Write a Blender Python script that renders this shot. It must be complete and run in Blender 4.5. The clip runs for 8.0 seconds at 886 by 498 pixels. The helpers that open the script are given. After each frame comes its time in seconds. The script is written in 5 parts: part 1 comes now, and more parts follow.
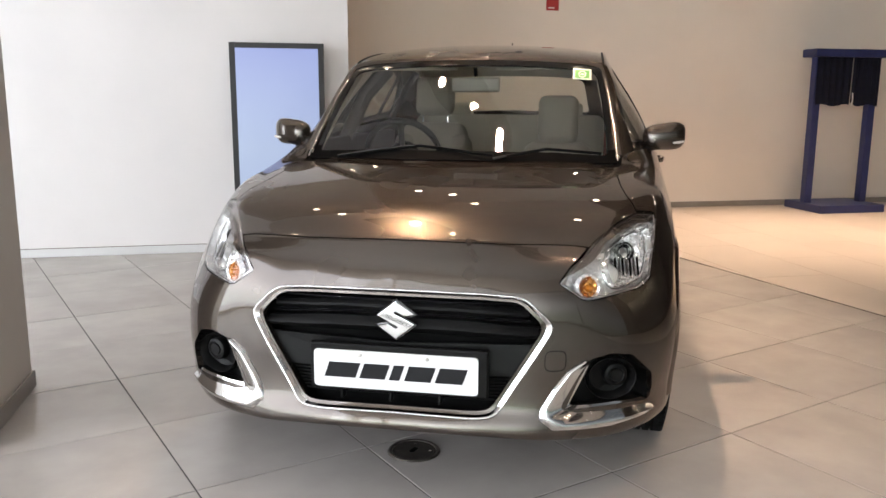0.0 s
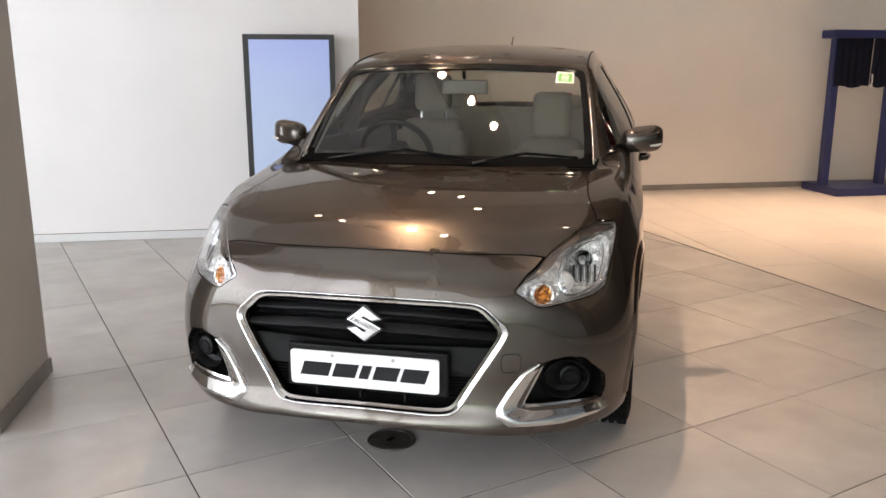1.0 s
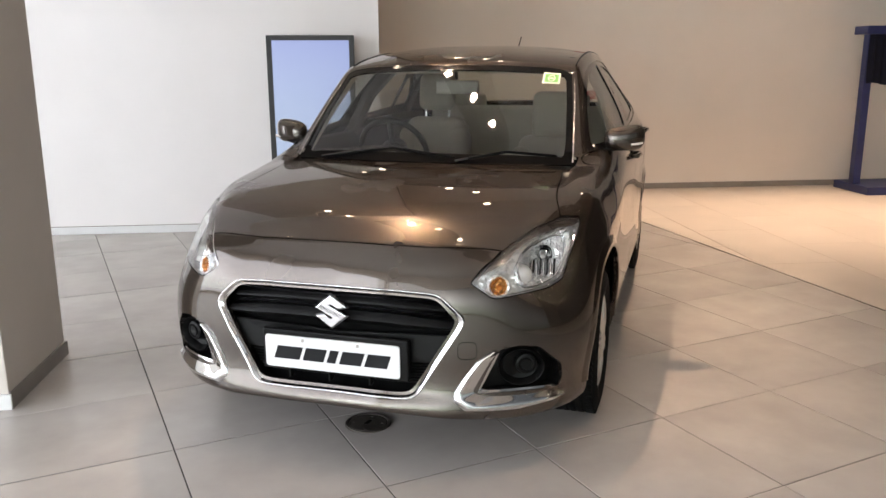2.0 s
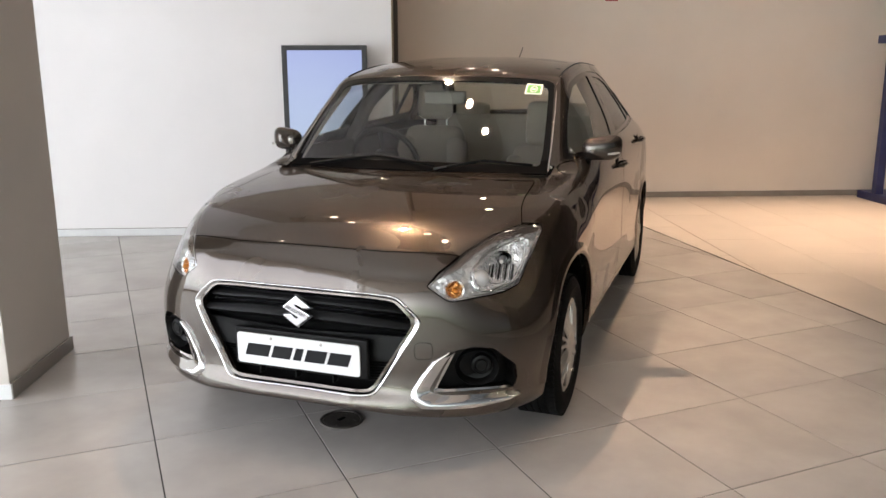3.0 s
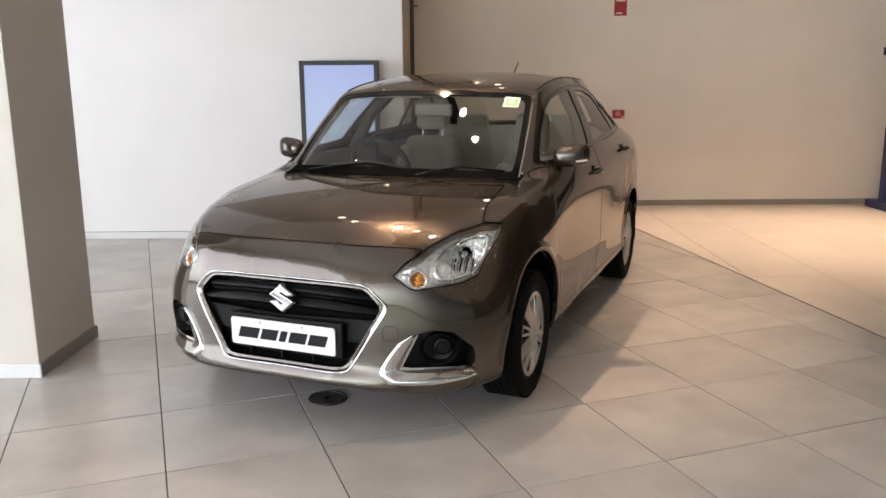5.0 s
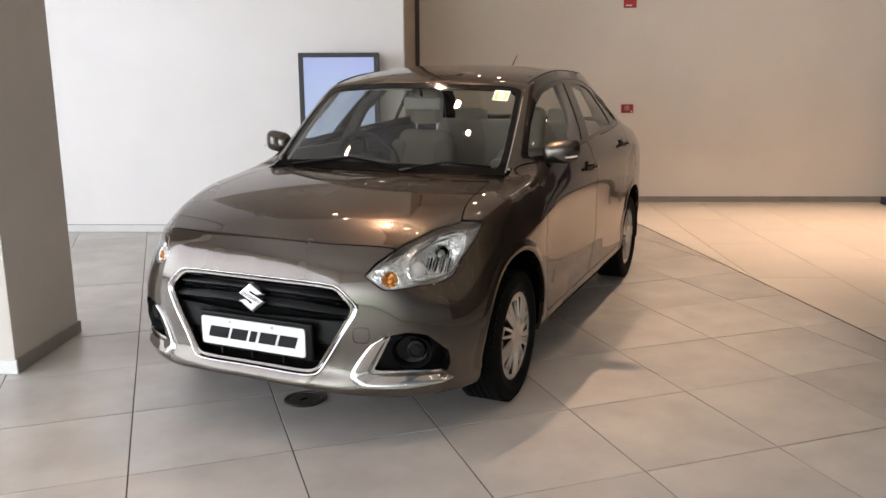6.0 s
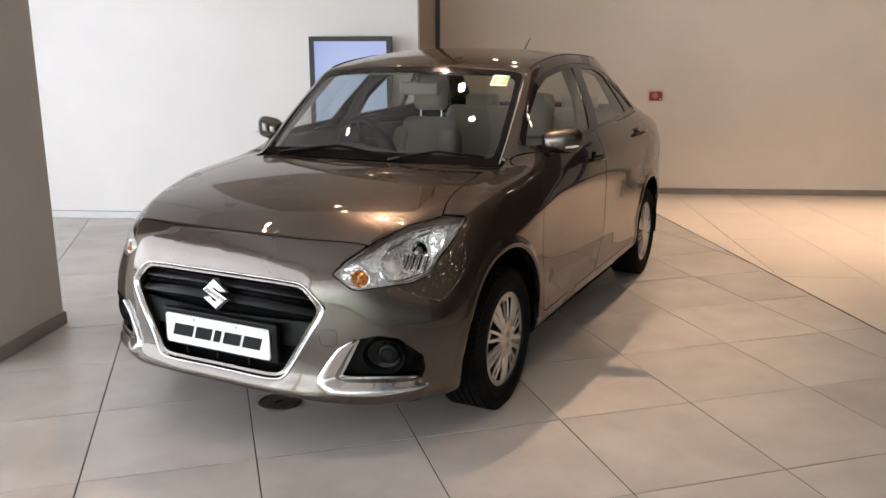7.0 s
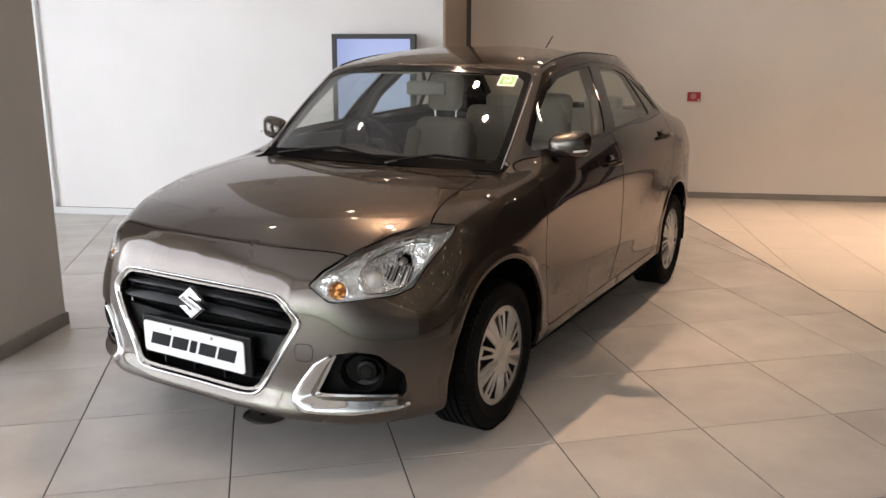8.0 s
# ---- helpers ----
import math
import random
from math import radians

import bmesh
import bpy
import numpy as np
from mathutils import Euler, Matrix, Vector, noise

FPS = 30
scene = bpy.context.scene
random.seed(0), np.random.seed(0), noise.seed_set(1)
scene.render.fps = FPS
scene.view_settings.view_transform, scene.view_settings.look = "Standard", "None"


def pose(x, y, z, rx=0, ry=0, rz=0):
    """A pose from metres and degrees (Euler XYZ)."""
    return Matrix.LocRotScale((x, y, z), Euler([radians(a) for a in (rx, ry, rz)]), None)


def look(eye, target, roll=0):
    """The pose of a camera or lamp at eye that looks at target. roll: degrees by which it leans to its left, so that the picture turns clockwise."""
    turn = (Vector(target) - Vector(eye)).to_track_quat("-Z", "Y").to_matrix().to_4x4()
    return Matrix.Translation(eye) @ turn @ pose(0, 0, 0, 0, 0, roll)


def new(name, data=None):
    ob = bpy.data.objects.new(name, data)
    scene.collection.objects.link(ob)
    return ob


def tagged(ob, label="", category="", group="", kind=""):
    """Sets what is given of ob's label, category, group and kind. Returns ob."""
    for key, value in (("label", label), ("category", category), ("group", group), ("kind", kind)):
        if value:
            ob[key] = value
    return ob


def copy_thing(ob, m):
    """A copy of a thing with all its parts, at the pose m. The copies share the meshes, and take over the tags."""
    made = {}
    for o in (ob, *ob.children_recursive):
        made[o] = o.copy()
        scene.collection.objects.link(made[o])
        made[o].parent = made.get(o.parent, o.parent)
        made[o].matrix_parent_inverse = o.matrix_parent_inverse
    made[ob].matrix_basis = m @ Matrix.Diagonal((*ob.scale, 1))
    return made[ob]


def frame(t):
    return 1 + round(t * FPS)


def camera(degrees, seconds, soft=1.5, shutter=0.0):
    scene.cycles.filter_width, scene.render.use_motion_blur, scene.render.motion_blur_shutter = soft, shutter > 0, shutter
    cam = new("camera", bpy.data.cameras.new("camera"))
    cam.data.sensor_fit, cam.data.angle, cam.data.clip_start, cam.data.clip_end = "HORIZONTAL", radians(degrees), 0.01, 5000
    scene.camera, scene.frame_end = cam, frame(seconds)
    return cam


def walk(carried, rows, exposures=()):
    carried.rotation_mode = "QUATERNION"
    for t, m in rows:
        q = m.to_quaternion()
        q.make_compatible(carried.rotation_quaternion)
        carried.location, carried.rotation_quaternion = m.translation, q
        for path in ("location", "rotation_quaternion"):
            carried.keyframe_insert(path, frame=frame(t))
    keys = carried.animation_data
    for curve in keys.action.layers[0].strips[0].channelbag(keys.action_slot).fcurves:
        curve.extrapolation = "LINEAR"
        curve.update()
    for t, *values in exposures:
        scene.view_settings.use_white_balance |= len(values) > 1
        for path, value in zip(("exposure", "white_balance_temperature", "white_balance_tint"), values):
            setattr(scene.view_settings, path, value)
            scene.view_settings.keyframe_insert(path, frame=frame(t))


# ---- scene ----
from mathutils.bvhtree import BVHTree
from mathutils.kdtree import KDTree

cam = camera(57.7, 8.0)
PATH = [
    (0, (-2.415, -1.787, 1.211), (-1.354, -0.131, 0.844), 0.3),
    (0.5, (-2.406, -1.881, 1.331), (-1.381, -0.214, 0.92), 0.2),
    (1, (-2.308, -2.028, 1.365), (-1.329, -0.34, 0.926), 0.0),
    (1.5, (-2.205, -2.157, 1.384), (-1.279, -0.444, 0.929), -0.1),
    (2.8, (-1.964, -2.499, 1.391), (-1.182, -0.708, 0.965), -0.3),
    (3, (-1.91, -2.531, 1.409), (-1.14, -0.736, 0.977), -0.2),
    (3.5, (-1.785, -2.659, 1.422), (-1.054, -0.845, 1.001), -0.3),
    (4, (-1.793, -2.803, 1.424), (-1.087, -0.977, 1.015), -0.3),
    (5.5, (-1.785, -3.008, 1.431), (-1.12, -1.167, 1.022), -0.4),
    (6, (-1.586, -2.929, 1.425), (-0.95, -1.08, 1.003), -0.2),
    (6.5, (-1.435, -2.859, 1.423), (-0.836, -1.001, 0.988), -0.1),
    (7, (-1.294, -2.764, 1.405), (-0.752, -0.893, 0.954), 0.0),
    (7.5, (-1.178, -2.668, 1.407), (-0.689, -0.784, 0.949), 0.1),
    (8, (-1.04, -2.638, 1.409), (-0.612, -0.739, 0.953), 0.2),
]
walk(cam, [(t, look(eye, target, roll)) for t, eye, target, roll in PATH], ((0.0, 0.82), (1.0, 0.76), (2.0, 0.72), (3.0, 0.70), (8.0, 0.69)))

# ---- light ----
world = bpy.data.worlds.new("daylight")
scene.world = world
world.use_nodes = True
_wn = world.node_tree
_sky = _wn.nodes.new("ShaderNodeTexSky")
_sky.sky_type, _sky.sun_disc, _sky.sun_elevation, _sky.sun_rotation = "NISHITA", False, radians(50), radians(200)
_wn.links.new(_sky.outputs[0], _wn.nodes["Background"].inputs[0])
_wn.nodes["Background"].inputs[1].default_value = 0.1
scene.view_settings.exposure = 0.70

ROOM = pose(0, 0, 0, 0, 0, -20.5)
CAR = pose(-1.3115, 0.195, 0, 0, 0, -43)
CEIL, LAMP_Z = 4.8, 3.6


def area_lamp(name, m, sx, sy, watts, colour):
    d = bpy.data.lights.new(name, "AREA")
    d.shape, d.size, d.size_y, d.energy, d.color = "RECTANGLE", sx, sy, watts, colour
    ob = new(name, d)
    ob.matrix_world = m
    return ob


def spot_lamp(name, m, watts, colour, angle=70, blend=0.7, size=0.042):
    d = bpy.data.lights.new(name, "SPOT")
    d.energy, d.color, d.spot_size, d.spot_blend, d.shadow_soft_size = watts, colour, radians(angle), blend, size
    ob = new(name, d)
    ob.matrix_world = m
    return ob


# unseen area lamp added in the side opening to boost the daylight
DAY = (0.95, 0.965, 1.08)
area_lamp("west_daylight_boost", ROOM @ look((-6.35, -2.2, 1.75), (0, -2.2, 1.75)), 8.0, 3.3, 190, DAY)
# warm ceiling spots: (room x, room y, target x, target y, watts)
WARM = (1.0, 0.69, 0.48)
SPOTS = ((1.6, 4.1, 1.6, 3.9, 170, 75), (2.7, 4.1, 2.7, 3.9, 230, 75), (3.8, 4.1, 3.8, 3.9, 240, 75), (4.8, 4.0, 4.8, 3.8, 220, 70),
         (-0.66, 0.96, 0.0, 0.80, 215, 50), (-0.88, 1.42, -0.90, 0.70, 45, 40), (-1.15, 1.85, -1.14, -0.45, 135, 44), (0.66, 1.82, 0.80, 1.78, 170, 42),
         (1.9, 0.2, 1.9, 0.2, 25, 60), (0.25, -0.9, -0.35, -0.75, 55, 60), (2.6, 2.0, 2.6, 1.9, 25, 60), (-2.7, 1.84, -2.7, 1.9, 12, 70))
DISCS = ((-1.95, 3.5), (-1.75, 2.8), (0.0, 3.9), (0.0, 5.0), (-0.3, 5.5))
for _x, _y, _tx, _ty, _w, _a in SPOTS:
    spot_lamp("spot", ROOM @ look((_x, _y, LAMP_Z - 0.04), (_tx, _ty, 0)), _w, WARM, _a, 0.85)


# ---- materials ----
def material(name):
    m = bpy.data.materials.new(name)
    m.use_nodes = True
    nt = m.node_tree
    return m, nt, nt.nodes["Principled BSDF"]


def node(nt, kind, **inputs):
    n = nt.nodes.new("ShaderNode" + kind)
    for k, v in inputs.items():
        n.inputs[k.replace("_", " ")].default_value = v
    return n


def noise_of(nt, scale, detail=4.0, rough=0.55, space="Object"):
    co = nt.nodes.new("ShaderNodeTexCoord")
    n = node(nt, "TexNoise", Scale=scale, Detail=detail, Roughness=rough)
    nt.links.new(co.outputs[space], n.inputs["Vector"])
    return n


def ramp(nt, src, lo, hi, a=0.35, b=0.65):
    r = nt.nodes.new("ShaderNodeValToRGB")
    r.color_ramp.elements[0].color, r.color_ramp.elements[1].color = (*lo, 1), (*hi, 1)
    r.color_ramp.elements[0].position, r.color_ramp.elements[1].position = a, b
    nt.links.new(src, r.inputs[0])
    return r


def surface(name, colour, rough=0.5, metal=0.0, vary=0.08, scale=6.0, grain=120.0, bump=0.05, coat=0.0, coat_rough=0.05, rough_vary=0.08, spread=0.0, ior=1.5):
    """A surface with two scales of variation in colour, gloss and relief."""
    m, nt, p = material(name)
    big, fine = noise_of(nt, scale, 5.0), noise_of(nt, grain, 2.0)
    lo, hi = [c * (1 - vary) for c in colour], [min(1, c * (1 + vary)) for c in colour]
    r = ramp(nt, big.outputs[0], lo, hi)
    out = r.outputs[0]
    if spread:
        info = nt.nodes.new("ShaderNodeObjectInfo")
        for n in (big, fine):
            shift = node(nt, "VectorMath")
            shift.operation = "ADD"
            far = node(nt, "Math")
            far.operation, far.inputs[1].default_value = "MULTIPLY", 53.0
            nt.links.new(info.outputs["Random"], far.inputs[0])
            nt.links.new(n.inputs["Vector"].links[0].from_socket, shift.inputs[0])
            nt.links.new(far.outputs[0], shift.inputs[1])
            nt.links.new(shift.outputs[0], n.inputs["Vector"])
        span = node(nt, "MapRange", To_Min=1 - spread, To_Max=1 + spread)
        nt.links.new(info.outputs["Random"], span.inputs["Value"])
        mul = nt.nodes.new("ShaderNodeMix")
        mul.data_type, mul.blend_type = "RGBA", "MULTIPLY"
        mul.inputs["Factor"].default_value = 1
        nt.links.new(out, mul.inputs[6])
        nt.links.new(span.outputs[0], mul.inputs[7])
        out = mul.outputs[2]
    nt.links.new(out, p.inputs["Base Color"])
    rr = node(nt, "MapRange", To_Min=max(0.02, rough - rough_vary), To_Max=min(1, rough + rough_vary))
    nt.links.new(big.outputs[0], rr.inputs["Value"])
    nt.links.new(rr.outputs[0], p.inputs["Roughness"])
    p.inputs["Metallic"].default_value, p.inputs["IOR"].default_value = metal, ior
    p.inputs["Coat Weight"].default_value, p.inputs["Coat Roughness"].default_value = coat, coat_rough
    if bump:
        b = node(nt, "Bump", Strength=bump, Distance=0.002)
        nt.links.new(fine.outputs[0], b.inputs["Height"])
        nt.links.new(b.outputs[0], p.inputs["Normal"])
    return m


def glass(name, tint, gloss=0.02, ior=1.5):
    """A thin pane: it lets light straight through, tinted, with a mirror gloss on it."""
    m, nt, p = material(name)
    clear = nt.nodes.new("ShaderNodeBsdfTransparent")
    clear.inputs[0].default_value = (*tint, 1)
    shine = nt.nodes.new("ShaderNodeBsdfGlossy")
    shine.inputs["Roughness"].default_value = gloss
    face = node(nt, "LayerWeight", Blend=0.5)
    power = nt.nodes.new("ShaderNodeMath")
    power.operation, power.inputs[1].default_value = "POWER", 5.0
    nt.links.new(face.outputs["Facing"], power.inputs[0])
    f0 = ((ior - 1) / (ior + 1)) ** 2
    fres = node(nt, "MapRange", To_Min=f0, To_Max=1.0)
    nt.links.new(power.outputs[0], fres.inputs["Value"])
    mix = nt.nodes.new("ShaderNodeMixShader")
    nt.links.new(fres.outputs[0], mix.inputs[0])
    nt.links.new(clear.outputs[0], mix.inputs[1])
    nt.links.new(shine.outputs[0], mix.inputs[2])
    nt.links.new(mix.outputs[0], nt.nodes["Material Output"].inputs["Surface"])
    return m


def glow(name, colour, strength):
    m, nt, p = material(name)
    p.inputs["Base Color"].default_value = (0, 0, 0, 1)
    p.inputs["Emission Color"].default_value = (*colour, 1)
    p.inputs["Emission Strength"].default_value = strength
    return m


WHITE_WALL = surface("white_wall_paint", (0.82, 0.795, 0.79), 0.7, vary=0.02, scale=1.5, grain=260, bump=0.06)
BEIGE_WALL = surface("warm_white_wall_paint", (0.70, 0.63, 0.56), 0.7, vary=0.025, scale=1.2, grain=260, bump=0.06)
BROWN_WALL = surface("taupe_wall_tone", (0.36, 0.31, 0.26), 0.65, vary=0.03, scale=1.5, grain=260, bump=0.06)
DARK_WALL = surface("dark_unseen_wall", (0.075, 0.064, 0.057), 0.5, vary=0.1, scale=1.5, grain=200, bump=0.06)
COLUMN_PAINT = surface("column_paint", (0.60, 0.555, 0.51), 0.65, vary=0.03, scale=1.5, grain=260, bump=0.06)
CEILING_DARK = surface("dark_unseen_ceiling", (0.10, 0.088, 0.078), 0.85, vary=0.05, scale=1.0, grain=200, bump=0.05)
CEILING_PAINT = surface("ceiling_paint", (0.72, 0.70, 0.68), 0.8, vary=0.03, scale=1.0, grain=200, bump=0.05)
SKIRT_WHITE = surface("white_skirting", (0.72, 0.72, 0.72), 0.4, vary=0.03, scale=4)
SKIRT_GREY = surface("grey_tile_skirting", (0.24, 0.215, 0.19), 0.35, vary=0.08, scale=7)
TILE = surface("grey_porcelain_tile", (0.43, 0.405, 0.38), 0.27, vary=0.09, scale=2.6, grain=60, bump=0.03, spread=0.05, rough_vary=0.0)
TILE_LIGHT = surface("cream_porcelain_tile", (0.56, 0.50, 0.44), 0.32, vary=0.05, scale=2.2, grain=60, bump=0.03, spread=0.03, rough_vary=0.06)
JOINT = surface("dark_grout", (0.04, 0.036, 0.032), 0.85, vary=0.15, scale=20)
TRIM_DARK = surface("dark_metal_trim", (0.09, 0.075, 0.065), 0.4, metal=0.6)
STEEL = surface("brushed_steel", (0.42, 0.40, 0.38), 0.32, metal=1.0, vary=0.1, scale=30)
BLACK_FRAME = surface("matt_black_metal", (0.022, 0.021, 0.022), 0.42, vary=0.12, scale=9)
NAVY = surface("navy_painted_wood", (0.016, 0.022, 0.085), 0.42, vary=0.15, scale=9, grain=70, bump=0.12)
NAVY_CLOTH = surface("dark_navy_cloth", (0.006, 0.007, 0.020), 0.9, vary=0.3, scale=14, grain=500, bump=0.4)
RED = surface("red_enamel", (0.33, 0.02, 0.02), 0.4, vary=0.08, scale=12)
PALE = surface("pale_print", (0.75, 0.72, 0.68), 0.5, vary=0.04)
DRAIN = surface("dull_bronze_metal", (0.10, 0.09, 0.08), 0.5, metal=0.7, vary=0.25, scale=25, grain=300, bump=0.2)
LAMP_GLOW = glow("lamp_glow", (1.0, 0.80, 0.58), 45.0)
WINDOW_GLASS = glass("window_glass", (0.93, 0.96, 0.95))

PAINT, _nt, _p = material("bronze_grey_metallic_paint")
_p.inputs["Metallic"].default_value = 0.85
_p.inputs["Coat Weight"].default_value, _p.inputs["Coat Roughness"].default_value, _p.inputs["Coat IOR"].default_value = 1.0, 0.015, 1.52
_co = _nt.nodes.new("ShaderNodeTexCoord")
_flake = node(_nt, "TexVoronoi", Scale=2600.0)
_nt.links.new(_co.outputs["Object"], _flake.inputs["Vector"])
_r = ramp(_nt, _flake.outputs["Color"], (0.045, 0.0368, 0.0303), (0.104, 0.085, 0.070), 0.1, 0.9)
_nt.links.new(_r.outputs[0], _p.inputs["Base Color"])
_big = noise_of(_nt, 3.0)
_p.inputs["Specular Tint"].default_value = (0.30, 0.25, 0.21, 1)
_mr = node(_nt, "MapRange", To_Min=0.25, To_Max=0.29)
_nt.links.new(_big.outputs[0], _mr.inputs["Value"])
_nt.links.new(_mr.outputs[0], _p.inputs["Roughness"])

CHROME = surface("chrome", (0.70, 0.70, 0.70), 0.07, metal=1.0, vary=0.02, bump=0.0, rough_vary=0.02)
SATIN_SILVER = surface("satin_silver_plastic", (0.52, 0.51, 0.49), 0.34, metal=0.75, vary=0.05, scale=18, coat=0.3)
MOULDING = surface("satin_metal", (0.55, 0.53, 0.51), 0.2, metal=1.0, vary=0.05, scale=18)
BLACK_PLASTIC = surface("black_grained_plastic", (0.004, 0.004, 0.004), 0.40, vary=0.2, scale=25, grain=900, bump=0.12, ior=1.24)
MATT_BLACK = surface("matt_black_plastic", (0.006, 0.006, 0.006), 0.6, vary=0.2, scale=25, bump=0.0, ior=1.07)
FRIT_BLACK = surface("black_fired_glass_border", (0.004, 0.004, 0.004), 0.6, vary=0.15, scale=20, bump=0.0, rough_vary=0.02, ior=1.06)
BORDER_BLACK = surface("black_glass_border", (0.004, 0.004, 0.004), 0.12, vary=0.15, scale=20, bump=0.0, rough_vary=0.02, ior=1.3)
GLOSS_BLACK = surface("gloss_black_plastic", (0.005, 0.005, 0.0055), 0.06, vary=0.15, scale=20, bump=0.0, rough_vary=0.02, ior=1.7)
RUBBER = surface("tyre_rubber", (0.006, 0.006, 0.006), 0.8, vary=0.25, scale=14, grain=400, bump=0.25, ior=1.18)
DARK_VOID = surface("matt_black_liner", (0.005, 0.005, 0.005), 0.9, vary=0.2, scale=12, ior=1.1)
CAR_GLASS = glass("car_window_glass", (0.83, 0.845, 0.81), 0.012, 1.9)
LENS = glass("clear_lamp_lens", (0.93, 0.94, 0.95), 0.012, 1.52)
AMBER = surface("amber_bulb", (0.50, 0.18, 0.022), 0.10, metal=0.3, vary=0.2, scale=60)
PLATE_WHITE = surface("white_acrylic_plate", (0.74, 0.74, 0.75), 0.35, vary=0.02, scale=8)
PLATE_INK = surface("dark_grey_lettering", (0.018, 0.018, 0.020), 0.55, vary=0.06, ior=1.2)
BEIGE_SEAT = surface("beige_seat_fabric", (0.26, 0.228, 0.19), 0.85, vary=0.08, scale=9, grain=700, bump=0.3)
DASH_BLACK = surface("black_dashboard_vinyl", (0.011, 0.0105, 0.010), 0.7, vary=0.12, scale=14, grain=600, bump=0.2, ior=1.25)
TRIM_GREY = surface("dark_grey_cabin_trim", (0.058, 0.053, 0.048), 0.7, vary=0.08, scale=8, grain=500, bump=0.15)
TRIM_BEIGE = surface("beige_cabin_trim", (0.40, 0.36, 0.30), 0.75, vary=0.05, scale=8, grain=500, bump=0.15)
TRIM_MIRROR = surface("grey_mirror_back", (0.20, 0.185, 0.165), 0.6, vary=0.06, scale=8, grain=500, bump=0.1)
STICKER = surface("green_sticker_ink", (0.16, 0.42, 0.10), 0.5, vary=0.04)
TAIL_RED = surface("red_tail_lamp", (0.25, 0.012, 0.012), 0.12, vary=0.1, coat=1.0)

SCREEN, _nt, _p = material("lit_screen")
_co = _nt.nodes.new("ShaderNodeTexCoord")
_sep = _nt.nodes.new("ShaderNodeSeparateXYZ")
_nt.links.new(_co.outputs["Generated"], _sep.inputs[0])
_r = ramp(_nt, _sep.outputs["Z"], (0.50, 0.60, 0.84), (0.36, 0.43, 0.80), 0.30, 1.0)
_p.inputs["Base Color"].default_value = (0.01, 0.01, 0.012, 1)
_p.inputs["Roughness"].default_value = 0.2
_nt.links.new(_r.outputs[0], _p.inputs["Emission Color"])
_p.inputs["Emission Strength"].default_value = 0.50

def outdoors(name, strength):
    """Glowing sheet for the unseen outdoors: blurred trees below a pale sky, brightest towards the west."""
    m, _nt, _p = material(name)
    _co = _nt.nodes.new("ShaderNodeTexCoord")
    _sep = _nt.nodes.new("ShaderNodeSeparateXYZ")
    _nt.links.new(_co.outputs["Object"], _sep.inputs[0])
    _n = noise_of(_nt, 0.35, 2.0)
    _add = node(_nt, "Math")
    _add.operation = "MULTIPLY_ADD"
    _nt.links.new(_n.outputs[0], _add.inputs[0])
    _add.inputs[1].default_value = 2.2
    _nt.links.new(_sep.outputs["Z"], _add.inputs[2])
    _mr = node(_nt, "MapRange", From_Min=1.4, From_Max=3.0)
    _nt.links.new(_add.outputs[0], _mr.inputs["Value"])
    _r = ramp(_nt, _mr.outputs[0], (0.53, 0.61, 0.53), (0.995, 0.97, 1.03), 0.0, 1.0)
    # the falloff across the sheet shapes the daylight it sheds into the room
    _across = node(_nt, "MapRange", From_Min=-10.0, From_Max=12.0)
    _nt.links.new(_sep.outputs["X"], _across.inputs["Value"])
    _fall = _nt.nodes.new("ShaderNodeValToRGB")
    _fall.color_ramp.interpolation = "B_SPLINE"
    for _pos, _val in ((0.12, 0.97), (0.28, 0.72), (0.40, 0.22), (0.52, 0.06), (0.70, 0.03)):
        _el = _fall.color_ramp.elements.new(_pos)
        _el.color = (_val, _val, _val, 1)
    _fall.color_ramp.elements[0].color, _fall.color_ramp.elements[-1].color = (1, 1, 1, 1), (0.035, 0.035, 0.035, 1)
    _nt.links.new(_across.outputs[0], _fall.inputs[0])
    # dimmed upwards to soften the window's edge in the car's reflections
    _high = node(_nt, "MapRange", From_Min=1.2, From_Max=3.8, To_Min=strength, To_Max=0.3 * strength)
    _high.interpolation_type = "SMOOTHSTEP"
    _nt.links.new(_sep.outputs["Z"], _high.inputs["Value"])
    _pow = node(_nt, "Math")
    _pow.operation = "MULTIPLY"
    _nt.links.new(_high.outputs[0], _pow.inputs[1])
    _nt.links.new(_fall.outputs[0], _pow.inputs[0])
    _p.inputs["Base Color"].default_value = (0, 0, 0, 1)
    _nt.links.new(_r.outputs[0], _p.inputs["Emission Color"])
    _nt.links.new(_pow.outputs[0], _p.inputs["Emission Strength"])
    return m


BACKDROP, BACKDROP_WEST = outdoors("trees_and_sky_outside", 7.8), outdoors("trees_and_sky_west", 2.5)


# ---- mesh helpers ----
def finish(bm, name, mat, smooth=False, sharp=35):
    me = bpy.data.meshes.new(name)
    bmesh.ops.recalc_face_normals(bm, faces=bm.faces)
    for f in bm.faces:
        f.smooth = smooth
    bm.to_mesh(me)
    bm.free()
    for mm in (mat if isinstance(mat, (list, tuple)) else [mat]):
        me.materials.append(mm)
    if smooth and sharp:
        me.set_sharp_from_angle(angle=radians(sharp))
    return me


def thing(name, m, label, category, group="", kind=""):
    ob = new(name)
    ob.matrix_world = m
    ob.empty_display_size = 0.1
    return tagged(ob, label, category, group, kind)


